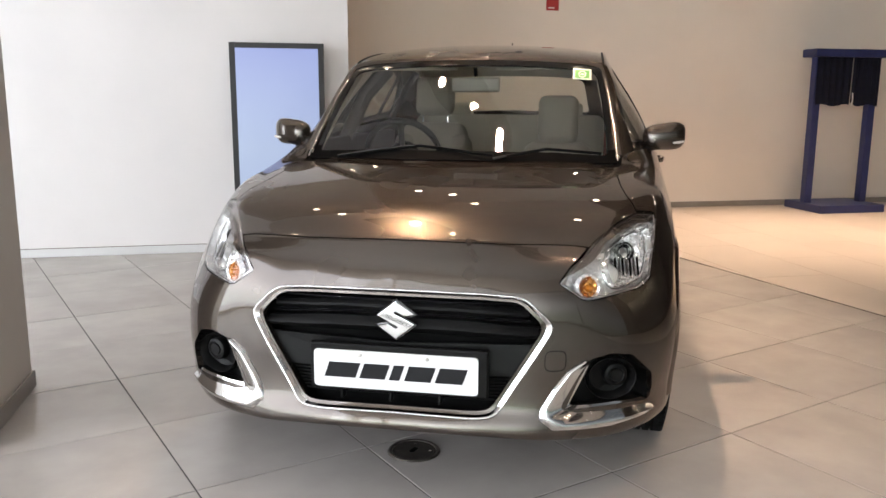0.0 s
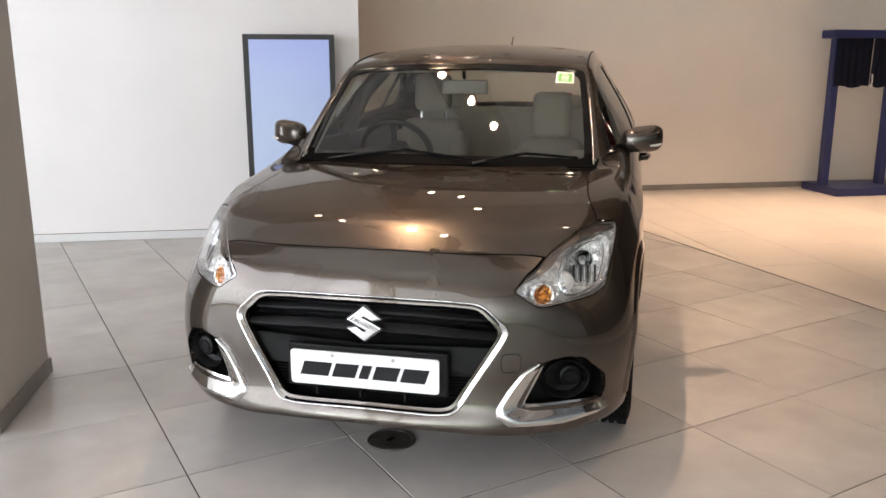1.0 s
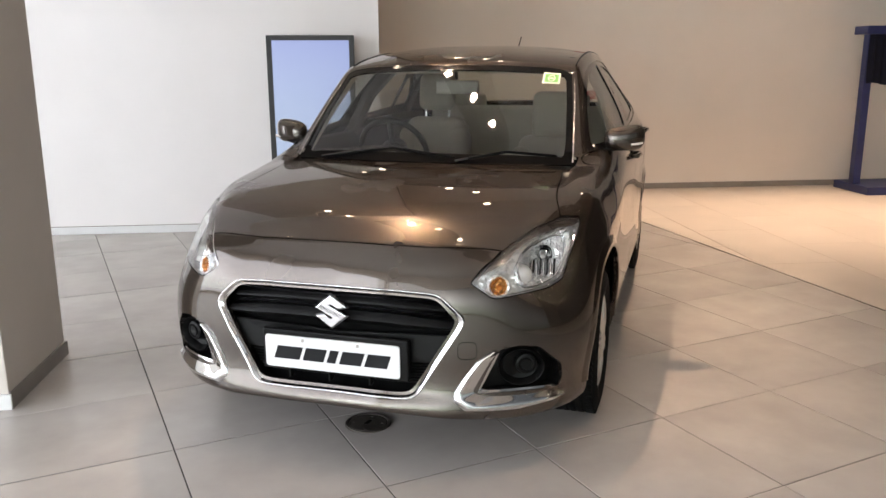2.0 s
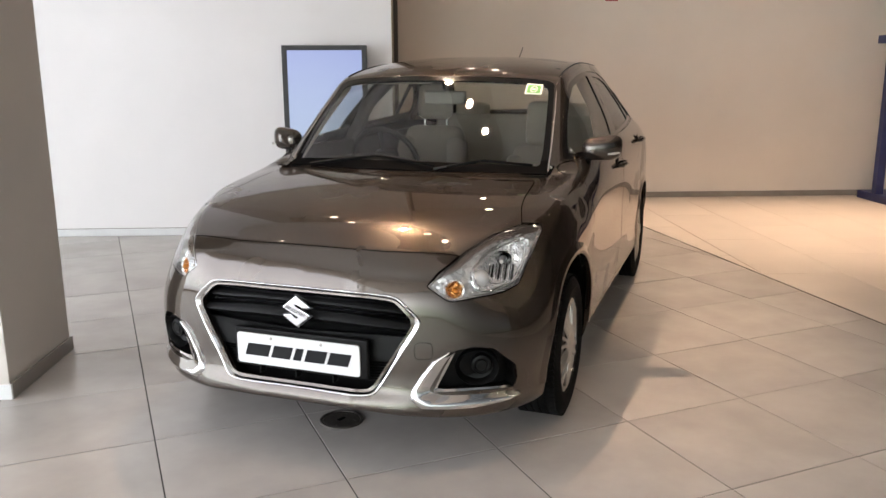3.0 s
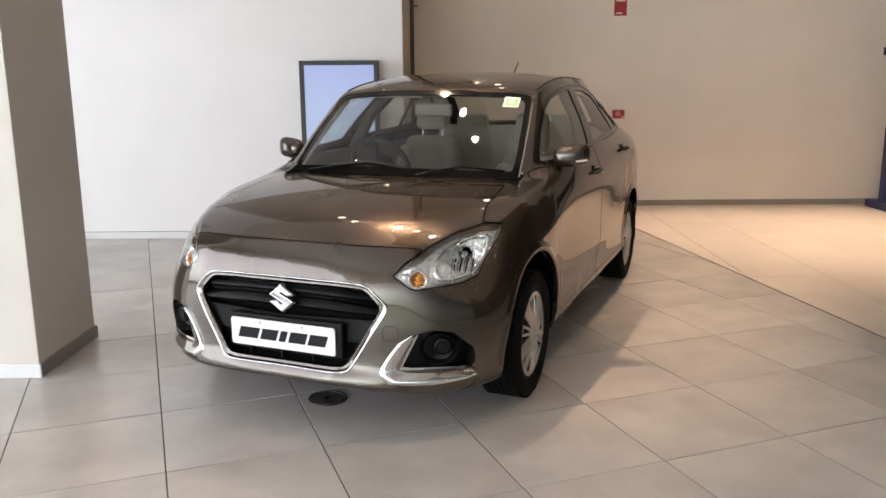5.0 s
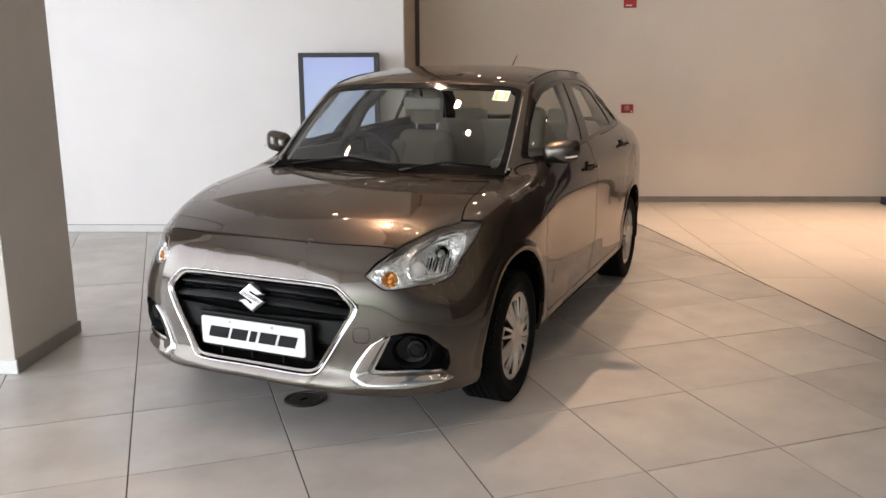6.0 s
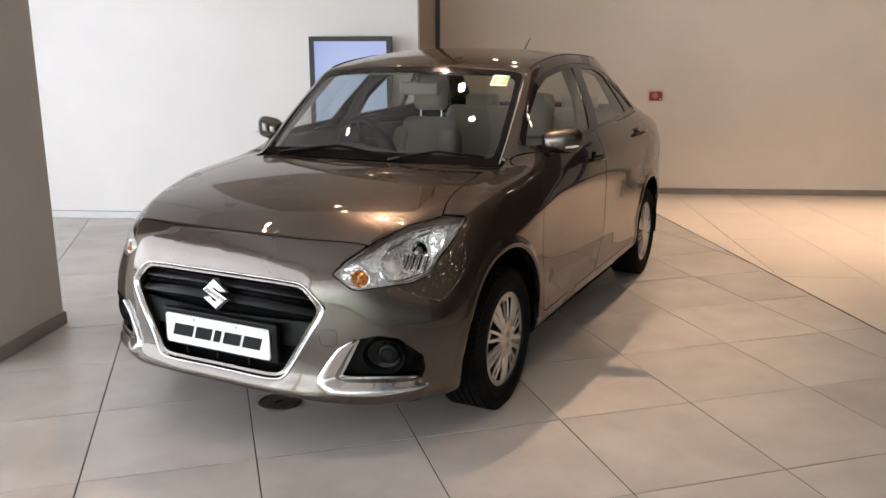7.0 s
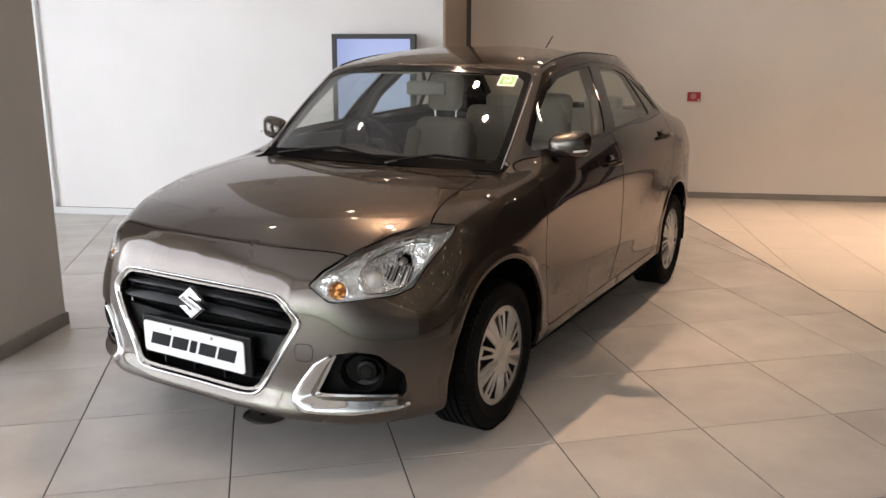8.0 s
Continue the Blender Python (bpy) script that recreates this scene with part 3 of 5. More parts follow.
def wrap_surface(s, nv=48):
    """Grid (len(s), nv, 3) of the skin from the top edge down the sides to the bottom."""
    rows = [edge(s)] + [row(r, s) for r in (BELT, SHOULDER, WAIST, SILL, BOTTOM)]
    tuck = rows[-1].copy()
    tuck[:, 0] *= 0.90
    tuck[:, 1] = 2.0 + (tuck[:, 1] - 2.0) * 0.97
    tuck[:, 2] -= 0.02
    rows.append(tuck)
    p = np.stack(rows, 1)
    out = []
    for line in p:
        w = np.concatenate([[0], np.cumsum(np.maximum(np.linalg.norm(np.diff(line, axis=0), axis=1), 1e-4))])
        n = len(line) - 1
        q = np.interp(np.linspace(0, n, nv), np.arange(n + 1), w)
        out.append(glide(w, line, q))
    return np.array(out)


# ---- the car: skin, cut into its panels ----
NT, NA, NV = 24, 7, 60
_s = np.concatenate([np.linspace(0, 4, NT + 1)[:-1], np.linspace(4, 20, 16 * NA + 1)[:-1], np.linspace(20, 24, NT + 1)])
_wrap = wrap_surface(_s, NV)
_aa, _tt = np.meshgrid(np.linspace(0, 16, 16 * NA + 1), np.linspace(0, 1, NT + 1), indexing="ij")
_topg = top_surface(_aa, _tt)

skin = bmesh.new()
_tag = skin.faces.layers.int.new("tag")
_reg = skin.faces.layers.int.new("reg")
for _k, _g in ((0, _topg), (1, _wrap)):
    _vs = [[skin.verts.new(p) for p in r] for r in _g.tolist()]
    for _ra, _rb in zip(_vs, _vs[1:]):
        for _i in range(len(_ra) - 1):
            _f = skin.faces.new((_ra[_i], _ra[_i + 1], _rb[_i + 1], _rb[_i]) if _k else (_ra[_i], _rb[_i], _rb[_i + 1], _ra[_i + 1]))
            _f[_tag] = _k
bmesh.ops.remove_doubles(skin, verts=skin.verts, dist=2e-4)
bmesh.ops.smooth_vert(skin, verts=[v for v in skin.verts if 0.5 < v.co.x and v.co.y < 1.12 and v.co.z > 0.72], factor=0.5, use_axis_x=True, use_axis_y=True, use_axis_z=True)
bmesh.ops.recalc_face_normals(skin, faces=skin.faces)
skin.normal_update()
for _v in skin.verts:
    if abs(_v.co.x) < 1e-6:
        _v.normal.x = 0
_out = 1 if sum(f.normal.dot(f.calc_center_median() - Vector((0, 2, 0.7))) > 0 for f in skin.faces) > len(skin.faces) / 2 else -1
_kd = KDTree(len(skin.verts))
_norms = []
for _i, _v in enumerate(skin.verts):
    _n = _v.normal * _out
    _norms.append(Vector((0, _n.y, _n.z)).normalized() if abs(_v.co.x) < 1e-5 else _n.copy())
    _kd.insert(_v.co, _i)
_kd.balance()


def skin_normal(co):
    acc = Vector()
    for _, i, d in _kd.find_n(co, 4):
        acc += _norms[i] / (d + 1e-4)
    if co.x < 0.06:   # the other half of the car weighs in near the middle
        for _, i, d in _kd.find_n(Vector((-co.x, co.y, co.z)), 4):
            acc += Vector((-_norms[i].x, _norms[i].y, _norms[i].z)) / (d + 1e-4)
    return acc.normalized()


FRONT, SIDE, PLAN = (lambda c: (c.x, c.z)), (lambda c: (c.y, c.z)), (lambda c: (c.x, c.y))
CORNER = lambda c: ((c.x + c.y) * 0.70711, c.z)
AXES = {FRONT: (Vector((1, 0, 0)), Vector((0, 0, 1))), SIDE: (Vector((0, 1, 0)), Vector((0, 0, 1))), PLAN: (Vector((1, 0, 0)), Vector((0, 1, 0))),
        CORNER: (Vector((0.70711, 0.70711, 0)), Vector((0, 0, 1)))}


def inside(p, poly):
    x, y = p
    hit = False
    for (x0, y0), (x1, y1) in zip(poly, poly[1:] + poly[:1]):
        if (y0 > y) != (y1 > y) and x < (x1 - x0) * (y - y0) / (y1 - y0) + x0:
            hit = not hit
    return hit


def inset(poly, d):
    """The outline moved inwards by d."""
    n = len(poly)
    turn = 1 if sum(a[0] * b[1] - b[0] * a[1] for a, b in zip(poly, poly[1:] + poly[:1])) > 0 else -1
    out = []
    for i in range(n):
        p, a, b = Vector(poly[i]), Vector(poly[i - 1]), Vector(poly[(i + 1) % n])
        u, v = (p - a).normalized(), (b - p).normalized()
        nu, nv = Vector((-u.y, u.x)) * turn, Vector((-v.y, v.x)) * turn
        k = (nu + nv)
        out.append(tuple(p + k * (d / max(0.35, 1 + nu.dot(nv)))))
    return out


def rounded(poly, r, n=4):
    """The outline with its corners rounded off."""
    out = []
    m = len(poly)
    for i in range(m):
        p, a, b = Vector(poly[i]), Vector(poly[i - 1]), Vector(poly[(i + 1) % m])
        ra, rb = min(r, (a - p).length * 0.45), min(r, (b - p).length * 0.45)
        p0, p1 = p + (a - p).normalized() * ra, p + (b - p).normalized() * rb
        out += [tuple(p0 * (1 - t) ** 2 + p * (2 * t * (1 - t)) + p1 * t ** 2) for t in [k / n for k in range(n + 1)]]
    return out


def score(poly, view, where):
    """Cuts the skin along an outline, seen along the view, and returns the faces inside."""
    ax, ay = AXES[view]
    xs, ys = [p[0] for p in poly], [p[1] for p in poly]
    near = [f for f in skin.faces if where(f.calc_center_median()) and any(min(xs) - 0.03 < view(v.co)[0] < max(xs) + 0.03 and min(ys) - 0.03 < view(v.co)[1] < max(ys) + 0.03 for v in f.verts)]
    pool = set(near)
    for (x0, y0), (x1, y1) in zip(poly, poly[1:] + poly[:1]):
        lo, hi = (min(x0, x1) - 0.002, min(y0, y1) - 0.002), (max(x0, x1) + 0.002, max(y0, y1) + 0.002)
        sel = []
        for f in pool:
            q = [view(v.co) for v in f.verts]
            if min(a for a, _ in q) <= hi[0] and max(a for a, _ in q) >= lo[0] and min(b for _, b in q) <= hi[1] and max(b for _, b in q) >= lo[1]:
                sel.append(f)
        if not sel:
            continue
        no = ax * (y1 - y0) - ay * (x1 - x0)
        if no.length < 1e-9:
            continue
        geom = set(sel) | {e for f in sel for e in f.edges} | {v for f in sel for v in f.verts}
        got = bmesh.ops.bisect_plane(skin, geom=list(geom), dist=1e-5, plane_co=ax * x0 + ay * y0, plane_no=no.normalized())
        pool |= {g for g in got["geom"] if isinstance(g, bmesh.types.BMFace)}
        pool = {f for f in pool if f.is_valid}
    return [f for f in pool if where(f.calc_center_median()) and inside(view(f.calc_center_median()), poly)]


def claim(poly, view, where, number, gap=0.0, out_of=0):
    """Gives the faces inside an outline to a panel, out of the free skin or of another panel; gap: the width of the joint cut round it."""
    for f in score(poly, view, where):
        if f[_reg] == out_of:
            f[_reg] = 99 if gap else number
    if gap:
        for f in score(inset(poly, gap), view, where):
            if f[_reg] == 99:
                f[_reg] = number


HOOD, COWL, SHIELD, FRIT, LAMP, GRILLE, FOG, ARCH, GLASS_F, GLASS_R, GLASS_Q, DLO, DOOR_F, DOOR_R, REAR_GLASS, TAIL, BUMPER, FRIT_LOW, LAMP_TOP, LAMP_BOWL = range(1, 21)


WHEEL_Y, WHEEL_Z = (0.785, 3.245), 0.291
ARCHES = ((0.745, 0.366, 0.392), (3.225, 0.352, 0.375))   # middle, half length and rise over the axle line


def arch_line(cy, ry, rz, a0=-8, a1=188, n=30):
    return [(cy + ry * math.cos(radians(a0 + (a1 - a0) * i / n)), 0.295 + rz * math.sin(radians(a0 + (a1 - a0) * i / n))) for i in range(n + 1)]


for _cy, _ry, _rz in ARCHES:
    claim(arch_line(_cy, _ry, _rz) + [(_cy - _ry, 0.05), (_cy + _ry, 0.05)], SIDE, lambda c: c.x > 0.45 and c.z < 0.75, ARCH)
GRILLE_OUT = rounded([(-0.1, 0.663), (0.25, 0.661), (0.375, 0.654), (0.457, 0.580), (0.459, 0.555), (0.303, 0.297), (0.25, 0.289), (-0.1, 0.291)], 0.03)
GRILLE_IN = rounded([(-0.1, 0.643), (0.25, 0.642), (0.362, 0.636), (0.424, 0.576), (0.425, 0.552), (0.285, 0.322), (0.25, 0.314), (-0.1, 0.314)], 0.025)
LAMP_LINE = rounded([(0.386, 0.688), (0.448, 0.637), (0.475, 0.636), (0.535, 0.642), (0.665, 0.650), (0.735, 0.668), (0.790, 0.725), (0.872, 0.788), (0.930, 0.832), (0.925, 0.845),
                     (0.830, 0.856), (0.690, 0.838), (0.545, 0.792), (0.437, 0.737)], 0.012, 3)
FOG_LINE = rounded([(0.566, 0.467), (0.629, 0.480), (0.690, 0.467), (0.752, 0.395), (0.756, 0.345), (0.745, 0.306), (0.640, 0.317), (0.498, 0.317), (0.53, 0.395)], 0.010, 3)
_nose = lambda c: c.y < 0.16 and c.z < 0.75
claim(GRILLE_IN, FRONT, _nose, GRILLE)
_corner = lambda c: c.x > 0.40 and c.y < 0.75 and c.z > 0.58
claim(LAMP_LINE, CORNER, _corner, LAMP, 0.004)
BOWL_LINE = rounded([(0.552, 0.728), (0.600, 0.778), (0.690, 0.804), (0.790, 0.816), (0.838, 0.804), (0.796, 0.738), (0.730, 0.684), (0.620, 0.664), (0.562, 0.668)], 0.022, 5)
claim(BOWL_LINE, CORNER, _corner, LAMP_BOWL, out_of=LAMP)
claim(rounded([(0.40, 0.700), (0.43, 0.775), (0.545, 0.83), (0.69, 0.87), (0.83, 0.89), (0.96, 0.87), (0.945, 0.829), (0.86, 0.820), (0.79, 0.824), (0.69, 0.812), (0.590, 0.785), (0.50, 0.742)], 0.01, 3), CORNER, _corner, LAMP_TOP, out_of=LAMP)
_fog = lambda c: c.x > 0.38 and c.y < 0.46 and c.z < 0.55
claim(FOG_LINE, FRONT, _fog, FOG)
HOOD_LINE = rounded([(-0.1, 0.106), (0.17, 0.112), (0.30, 0.126), (0.40, 0.150), (0.495, 0.178), (0.60, 0.200), (0.68, 0.300), (0.715, 0.430), (0.690, 0.515), (0.668, 0.600), (0.654, 0.700), (0.640, 0.93),
                     (0.612, 1.0), (0.535, 1.072), (0.40, 1.028), (0.2, 0.968), (-0.1, 0.955)], 0.02, 3)
claim(HOOD_LINE, PLAN, lambda c: c.z > 0.74 and c.y < 1.2, HOOD, 0.005)
SHIELD_LINE = rounded([(-0.1, 0.974), (0.40, 0.970), (0.648, 0.962), (0.634, 1.06), (0.608, 1.20), (0.576, 1.346), (0.545, 1.360), (0.467, 1.371), (0.19, 1.386), (-0.1, 1.388)], 0.012, 3)
SHIELD_IN = rounded([(-0.1, 1.008), (0.40, 1.003), (0.610, 0.990), (0.606, 1.06), (0.583, 1.20), (0.556, 1.325), (0.53, 1.338), (0.467, 1.348), (0.19, 1.362), (-0.1, 1.364)], 0.02, 4)
_shield = lambda c: c.y < 1.75 and c.y > 0.9 and c.x < 0.68 and c.z > 0.95
claim(SHIELD_IN, FRONT, _shield, SHIELD)
claim([(-0.1, 0.974), (0.40, 0.970), (0.648, 0.962), (0.641, 1.012), (-0.1, 1.012)], FRONT, _shield, FRIT_LOW)
claim(SHIELD_LINE, FRONT, _shield, FRIT)
claim([(-0.1, 0.955), (0.2, 0.968), (0.40, 1.028), (0.535, 1.072), (0.600, 1.018), (0.655, 1.045), (0.672, 1.17), (-0.1, 1.10)], PLAN, lambda c: 0.9 < c.y < 1.2 and c.z > 0.9, COWL)
# side glass: the whole opening, then the three panes
DLO_LINE = rounded([(1.225, 1.012), (1.30, 1.082), (1.42, 1.183), (1.56, 1.288), (1.72, 1.350), (1.92, 1.384), (2.24, 1.407), (2.60, 1.396), (2.84, 1.330), (2.985, 1.205), (3.02, 1.118), (2.6, 1.088), (1.9, 1.058)], 0.03, 4)
PANE_F = rounded([(1.285, 1.036), (1.345, 1.092), (1.45, 1.180), (1.590, 1.276), (1.75, 1.332), (1.95, 1.362), (2.185, 1.384), (2.07, 1.23), (1.955, 1.075)], 0.02, 4)
PANE_R = rounded([(2.315, 1.380), (2.56, 1.368), (2.705, 1.335), (2.74, 1.22), (2.76, 1.118), (2.10, 1.084), (2.19, 1.23)], 0.02, 4)
PANE_Q = rounded([(2.745, 1.322), (2.83, 1.285), (2.955, 1.19), (2.98, 1.136), (2.795, 1.121), (2.775, 1.22)], 0.015, 4)
_green = lambda c: c.x > 0.45 and c.z > 0.98 and 1.15 < c.y < 3.15
for _poly, _num in ((PANE_F, GLASS_F), (PANE_R, GLASS_R), (PANE_Q, GLASS_Q), (DLO_LINE, DLO)):
    claim(_poly, SIDE, _green, _num)
_flank = lambda c: c.x > 0.55 and 1.0 < c.y < 3.2 and c.z < 1.12
claim(rounded([(1.16, 0.985), (1.12, 0.86), (1.135, 0.55), (1.165, 0.40), (1.20, 0.292), (1.98, 0.305), (2.10, 0.50), (2.13, 0.72), (2.07, 0.93), (2.02, 1.068), (1.9, 1.054), (1.225, 1.008)], 0.03, 4), SIDE, _flank, DOOR_F, 0.0045)
claim(rounded([(2.025, 1.070), (2.075, 0.93), (2.137, 0.72), (2.105, 0.50), (1.985, 0.305), (2.70, 0.315), (2.86, 0.46), (2.98, 0.66), (3.08, 0.78), (3.10, 0.95), (3.03, 1.112), (2.6, 1.084)], 0.03, 4), SIDE, _flank, DOOR_R, 0.0045)
claim(rounded([(-0.1, 1.385), (0.40, 1.365), (0.485, 1.335), (0.525, 1.13), (0.45, 1.125), (-0.1, 1.14)], 0.03, 4), FRONT, lambda c: c.y > 2.95 and c.y < 3.6 and c.z > 1.05, REAR_GLASS)
claim(rounded([(3.52, 0.98), (3.60, 0.80), (3.90, 0.76), (3.98, 0.80), (3.93, 0.985), (3.75, 1.0)], 0.03, 4), SIDE, lambda c: c.x > 0.45 and c.y > 3.4, TAIL, 0.004)
for _f in skin.faces:
    _c = _f.calc_center_median()
    if _f[_reg] == 0 and _f[_tag] == 1 and _c.y < 0.50 and _c.z < 0.62 + max(0, _c.y - 0.3) * 0.1:
        _f[_reg] = BUMPER

_bvh = BVHTree.FromBMesh(skin)
_byreg = {}
for _f in skin.faces:
    _byreg.setdefault(_f[_reg], []).append([v.co.copy() for v in _f.verts])


def panel(name, regions, mat, sides, rim=0.014, offset=0.0, flip_rim=False):
    """A mesh of skin regions: sides 1, -1 or both; rim: depth of the turned-in edge; offset along the normal."""
    verts, index, faces = [], {}, []
    for g in regions:
        for ring in _byreg.get(g, ()):
            faces.append([index.setdefault(tuple(round(x, 5) for x in c), len(index)) for c in ring])
    keys = list(index)
    base = [Vector(k) for k in keys]
    nrm = [skin_normal(c) for c in base]
    V, N, F = [], [], []
    for sg in ((1, -1) if sides == 0 else (sides,)):
        start = len(V)
        for c, n in zip(base, nrm):
            V.append(Vector(((c.x + n.x * offset) * sg, c.y + n.y * offset, c.z + n.z * offset)))
            N.append(Vector((n.x * sg, n.y, n.z)))
        for f in faces:
            f = [start + i for i in dict.fromkeys(f)]
            if len(f) > 2:
                F.append(f if sg > 0 else f[::-1])
    if _out < 0:
        F = [f[::-1] for f in F]
    if sides == 0:
        weld, remap = {}, []
        for i, c in enumerate(V):
            k = (round(abs(c.x) if abs(c.x) < 2e-4 else c.x, 5), round(c.y, 5), round(c.z, 5)) if abs(c.x) > 2e-4 else (0.0, round(c.y, 4), round(c.z, 4))
            remap.append(weld.setdefault(k, i))
        F = [[remap[i] for i in f] for f in F]
    smooth_n = len(F)
    if rim:
        count = {}
        for f in F:
            for a, b in zip(f, f[1:] + f[:1]):
                count[(a, b)] = count.get((a, b), 0) + 1
        inner = {}
        for (a, b) in [e for e in count if (e[1], e[0]) not in count]:
            if sides == 0 and abs(V[a].x) < 1e-3 and abs(V[b].x) < 1e-3:
                continue
            for i in (a, b):
                if i not in inner:
                    inner[i] = len(V)
                    V.append(V[i] - N[i] * rim)
                    N.append(N[i])
            F.append([b, a, inner[a], inner[b]])
    used = sorted({i for f in F for i in f})
    pos = {i: k for k, i in enumerate(used)}
    me = bpy.data.meshes.new(name)
    me.from_pydata([V[i] for i in used], [], [[pos[i] for i in f] for f in F])
    me.materials.append(mat)
    me.update()
    loops = []
    for k, poly in enumerate(me.polygons):
        poly.use_smooth = True
        for vi in poly.vertices:
            loops.append(tuple(N[used[vi]]) if k < smooth_n else tuple(poly.normal))
    me.normals_split_custom_set(loops)
    return me


car = thing("car", CAR, "bronze grey metallic compact sedan parked on the tiled showroom floor", "car")
body = part("body", panel("body", (0,), PAINT, 0), None, car, "glossy bronze grey metallic painted shell")
hood = part("hood", panel("hood", (HOOD,), PAINT, 0, 0.02), None, car)
bumper = part("front_bumper", panel("front_bumper", (BUMPER,), PAINT, 0, 0.02), None, car)
part("cowl", panel("cowl", (COWL,), MATT_BLACK, 0, 0.02, -0.012), None, car, "black plastic windscreen cowl")
part("windscreen", panel("windscreen", (SHIELD,), CAR_GLASS, 0, 0.0, -0.003), None, car, "clear laminated glass")
part("windscreen_border", panel("windscreen_border", (FRIT,), BORDER_BLACK, 0, 0.008, -0.002), None, car, "black glass border")
part("windscreen_foot", panel("windscreen_foot", (FRIT_LOW,), FRIT_BLACK, 0, 0.008, -0.002), None, car, "matt black band at the foot of the glass")
part("rear_window", panel("rear_window", (REAR_GLASS,), CAR_GLASS, 0, 0.0, -0.003), None, car)
for _sg in (1, -1):
    for _reg_no, _nm in ((GLASS_F, "front_side_window"), (GLASS_R, "rear_side_window"), (GLASS_Q, "quarter_window")):
        part(_nm, panel(_nm, (_reg_no,), CAR_GLASS, _sg, 0.0, -0.008), None, car)
    part("window_surround", panel("window_surround", (DLO,), GLOSS_BLACK, _sg, 0.01, -0.003), None, car, "black pillar trim and window seals")
    part("tail_lamp", panel("tail_lamp", (TAIL,), TAIL_RED, _sg, 0.02), None, car, "red rear lamp")

# closed dark inner skins behind the joints
_bm = bmesh.new()
for _sg in (1, -1):
    _cols = []
    for _si in range(len(_s)):
        if 8.2 < _s[_si] < 19.4:
            _cols.append([Vector(p) for p in _wrap[_si, 10:].tolist()])
    _vs = [[_bm.verts.new(((p - skin_normal(p) * 0.022).x * _sg, *(p - skin_normal(p) * 0.022).yz)) for p in c] for c in _cols]
    for _ra, _rb in zip(_vs, _vs[1:]):
        for _i in range(len(_ra) - 1):
            _m = (_ra[_i].co + _rb[_i + 1].co) / 2
            if all(math.hypot((_m.y - cy) / ry, (_m.z - 0.295) / rz) > 1.03 for cy, ry, rz in ARCHES):
                _bm.faces.new((_ra[_i], _ra[_i + 1], _rb[_i + 1], _rb[_i]))
part("inner_panel", _bm, DARK_VOID, car, smooth=True)
_bm = bmesh.new()
for _sg in (1, -1):
    _vs = [[_bm.verts.new((p[0] * _sg * 0.985, p[1] + 0.012, p[2] - 0.022)) for p in r] for r in _topg[: 16 * NA * 5 // 16 + 1, :].tolist()]
    for _ra, _rb in zip(_vs, _vs[1:]):
        for _i in range(len(_ra) - 1):
            _bm.faces.new((_ra[_i], _ra[_i + 1], _rb[_i + 1], _rb[_i]))
part("hood_liner", _bm, DARK_VOID, car, smooth=True)
# engine bay bulkheads and floor pan close the car from below
part("floor_pan", box((-0.60, 0.34, 0.175), (0.60, 3.80, 0.235), 0.02), DARK_VOID, car)
for _sg in (1, -1):
    part("sill_pan", box((_sg * 0.70 - 0.10, 1.13, 0.185), (_sg * 0.70 + 0.10, 2.85, 0.245), 0.015), DARK_VOID, car)
part("firewall", box((-0.66, 1.06, 0.24), (0.66, 1.10, 0.93), 0.01), DARK_VOID, car)
# plain dark box added to keep the depth behind the grille dark
part("grille_dark_box", box((-0.47, 0.13, 0.24), (0.47, 0.17, 0.74), 0.006), DARK_VOID, car)
for _sg in (1, -1):
    for _cy, _ry, _rz in ARCHES:
        _bm = bmesh.new()
        _a = [_bm.verts.new((_sg * (0.838 - 0.9 * max(0.0, 0.62 - y) ** 2), y, z)) for y, z in arch_line(_cy, _ry + 0.004, _rz + 0.004, -10, 190, 24)]
        _b = [_bm.verts.new((_sg * 0.56, y, z)) for y, z in arch_line(_cy, _ry + 0.004, _rz + 0.004, -10, 190, 24)]
        for _i in range(24):
            _bm.faces.new((_a[_i], _a[_i + 1], _b[_i + 1], _b[_i]))
        _bm.faces.new(_b)
        bmesh.ops.solidify(_bm, geom=list(_bm.faces), thickness=0.004)
        part("wheel_arch_liner", _bm, DARK_VOID, car)

# doors with handles
for _sg in (1, -1):
    for _reg_no, _nm, _hy, _hz in ((DOOR_F, "front_door", 1.945, 0.920), (DOOR_R, "rear_door", 2.865, 0.980)):
        _door = part(_nm, panel(_nm, (_reg_no,), PAINT, _sg, 0.02), None, car)
        _hx = 0.861 if _reg_no == DOOR_F else 0.850
        # raised black dish; the hollow's shade is put into its colour
        part("handle_dark_dish", lathe(((0.0, 0.0045), (0.030, 0.0035), (0.034, 0.0)), 24, Matrix.Translation((_sg * (_hx - 0.004), _hy - 0.03, _hz)) @ Matrix.Rotation(radians(90 * _sg), 4, "Y") @ Matrix.Diagonal((1.25, 1.75, 1, 1))), GLOSS_BLACK, _door, "low black dish standing in for the dark hollow behind the handle", smooth=True)
        _path = [(_sg * (_hx + d), _hy + y, _hz + z) for y, d, z in ((-0.075, 0.0, 0.0), (-0.06, 0.022, 0.003), (0.0, 0.034, 0.006), (0.065, 0.026, 0.006), (0.095, 0.002, 0.004))]
        part("handle", tube(_path, [0.009, 0.012, 0.013, 0.013, 0.010], 10, flat=1.0), PAINT, _door, smooth=True)


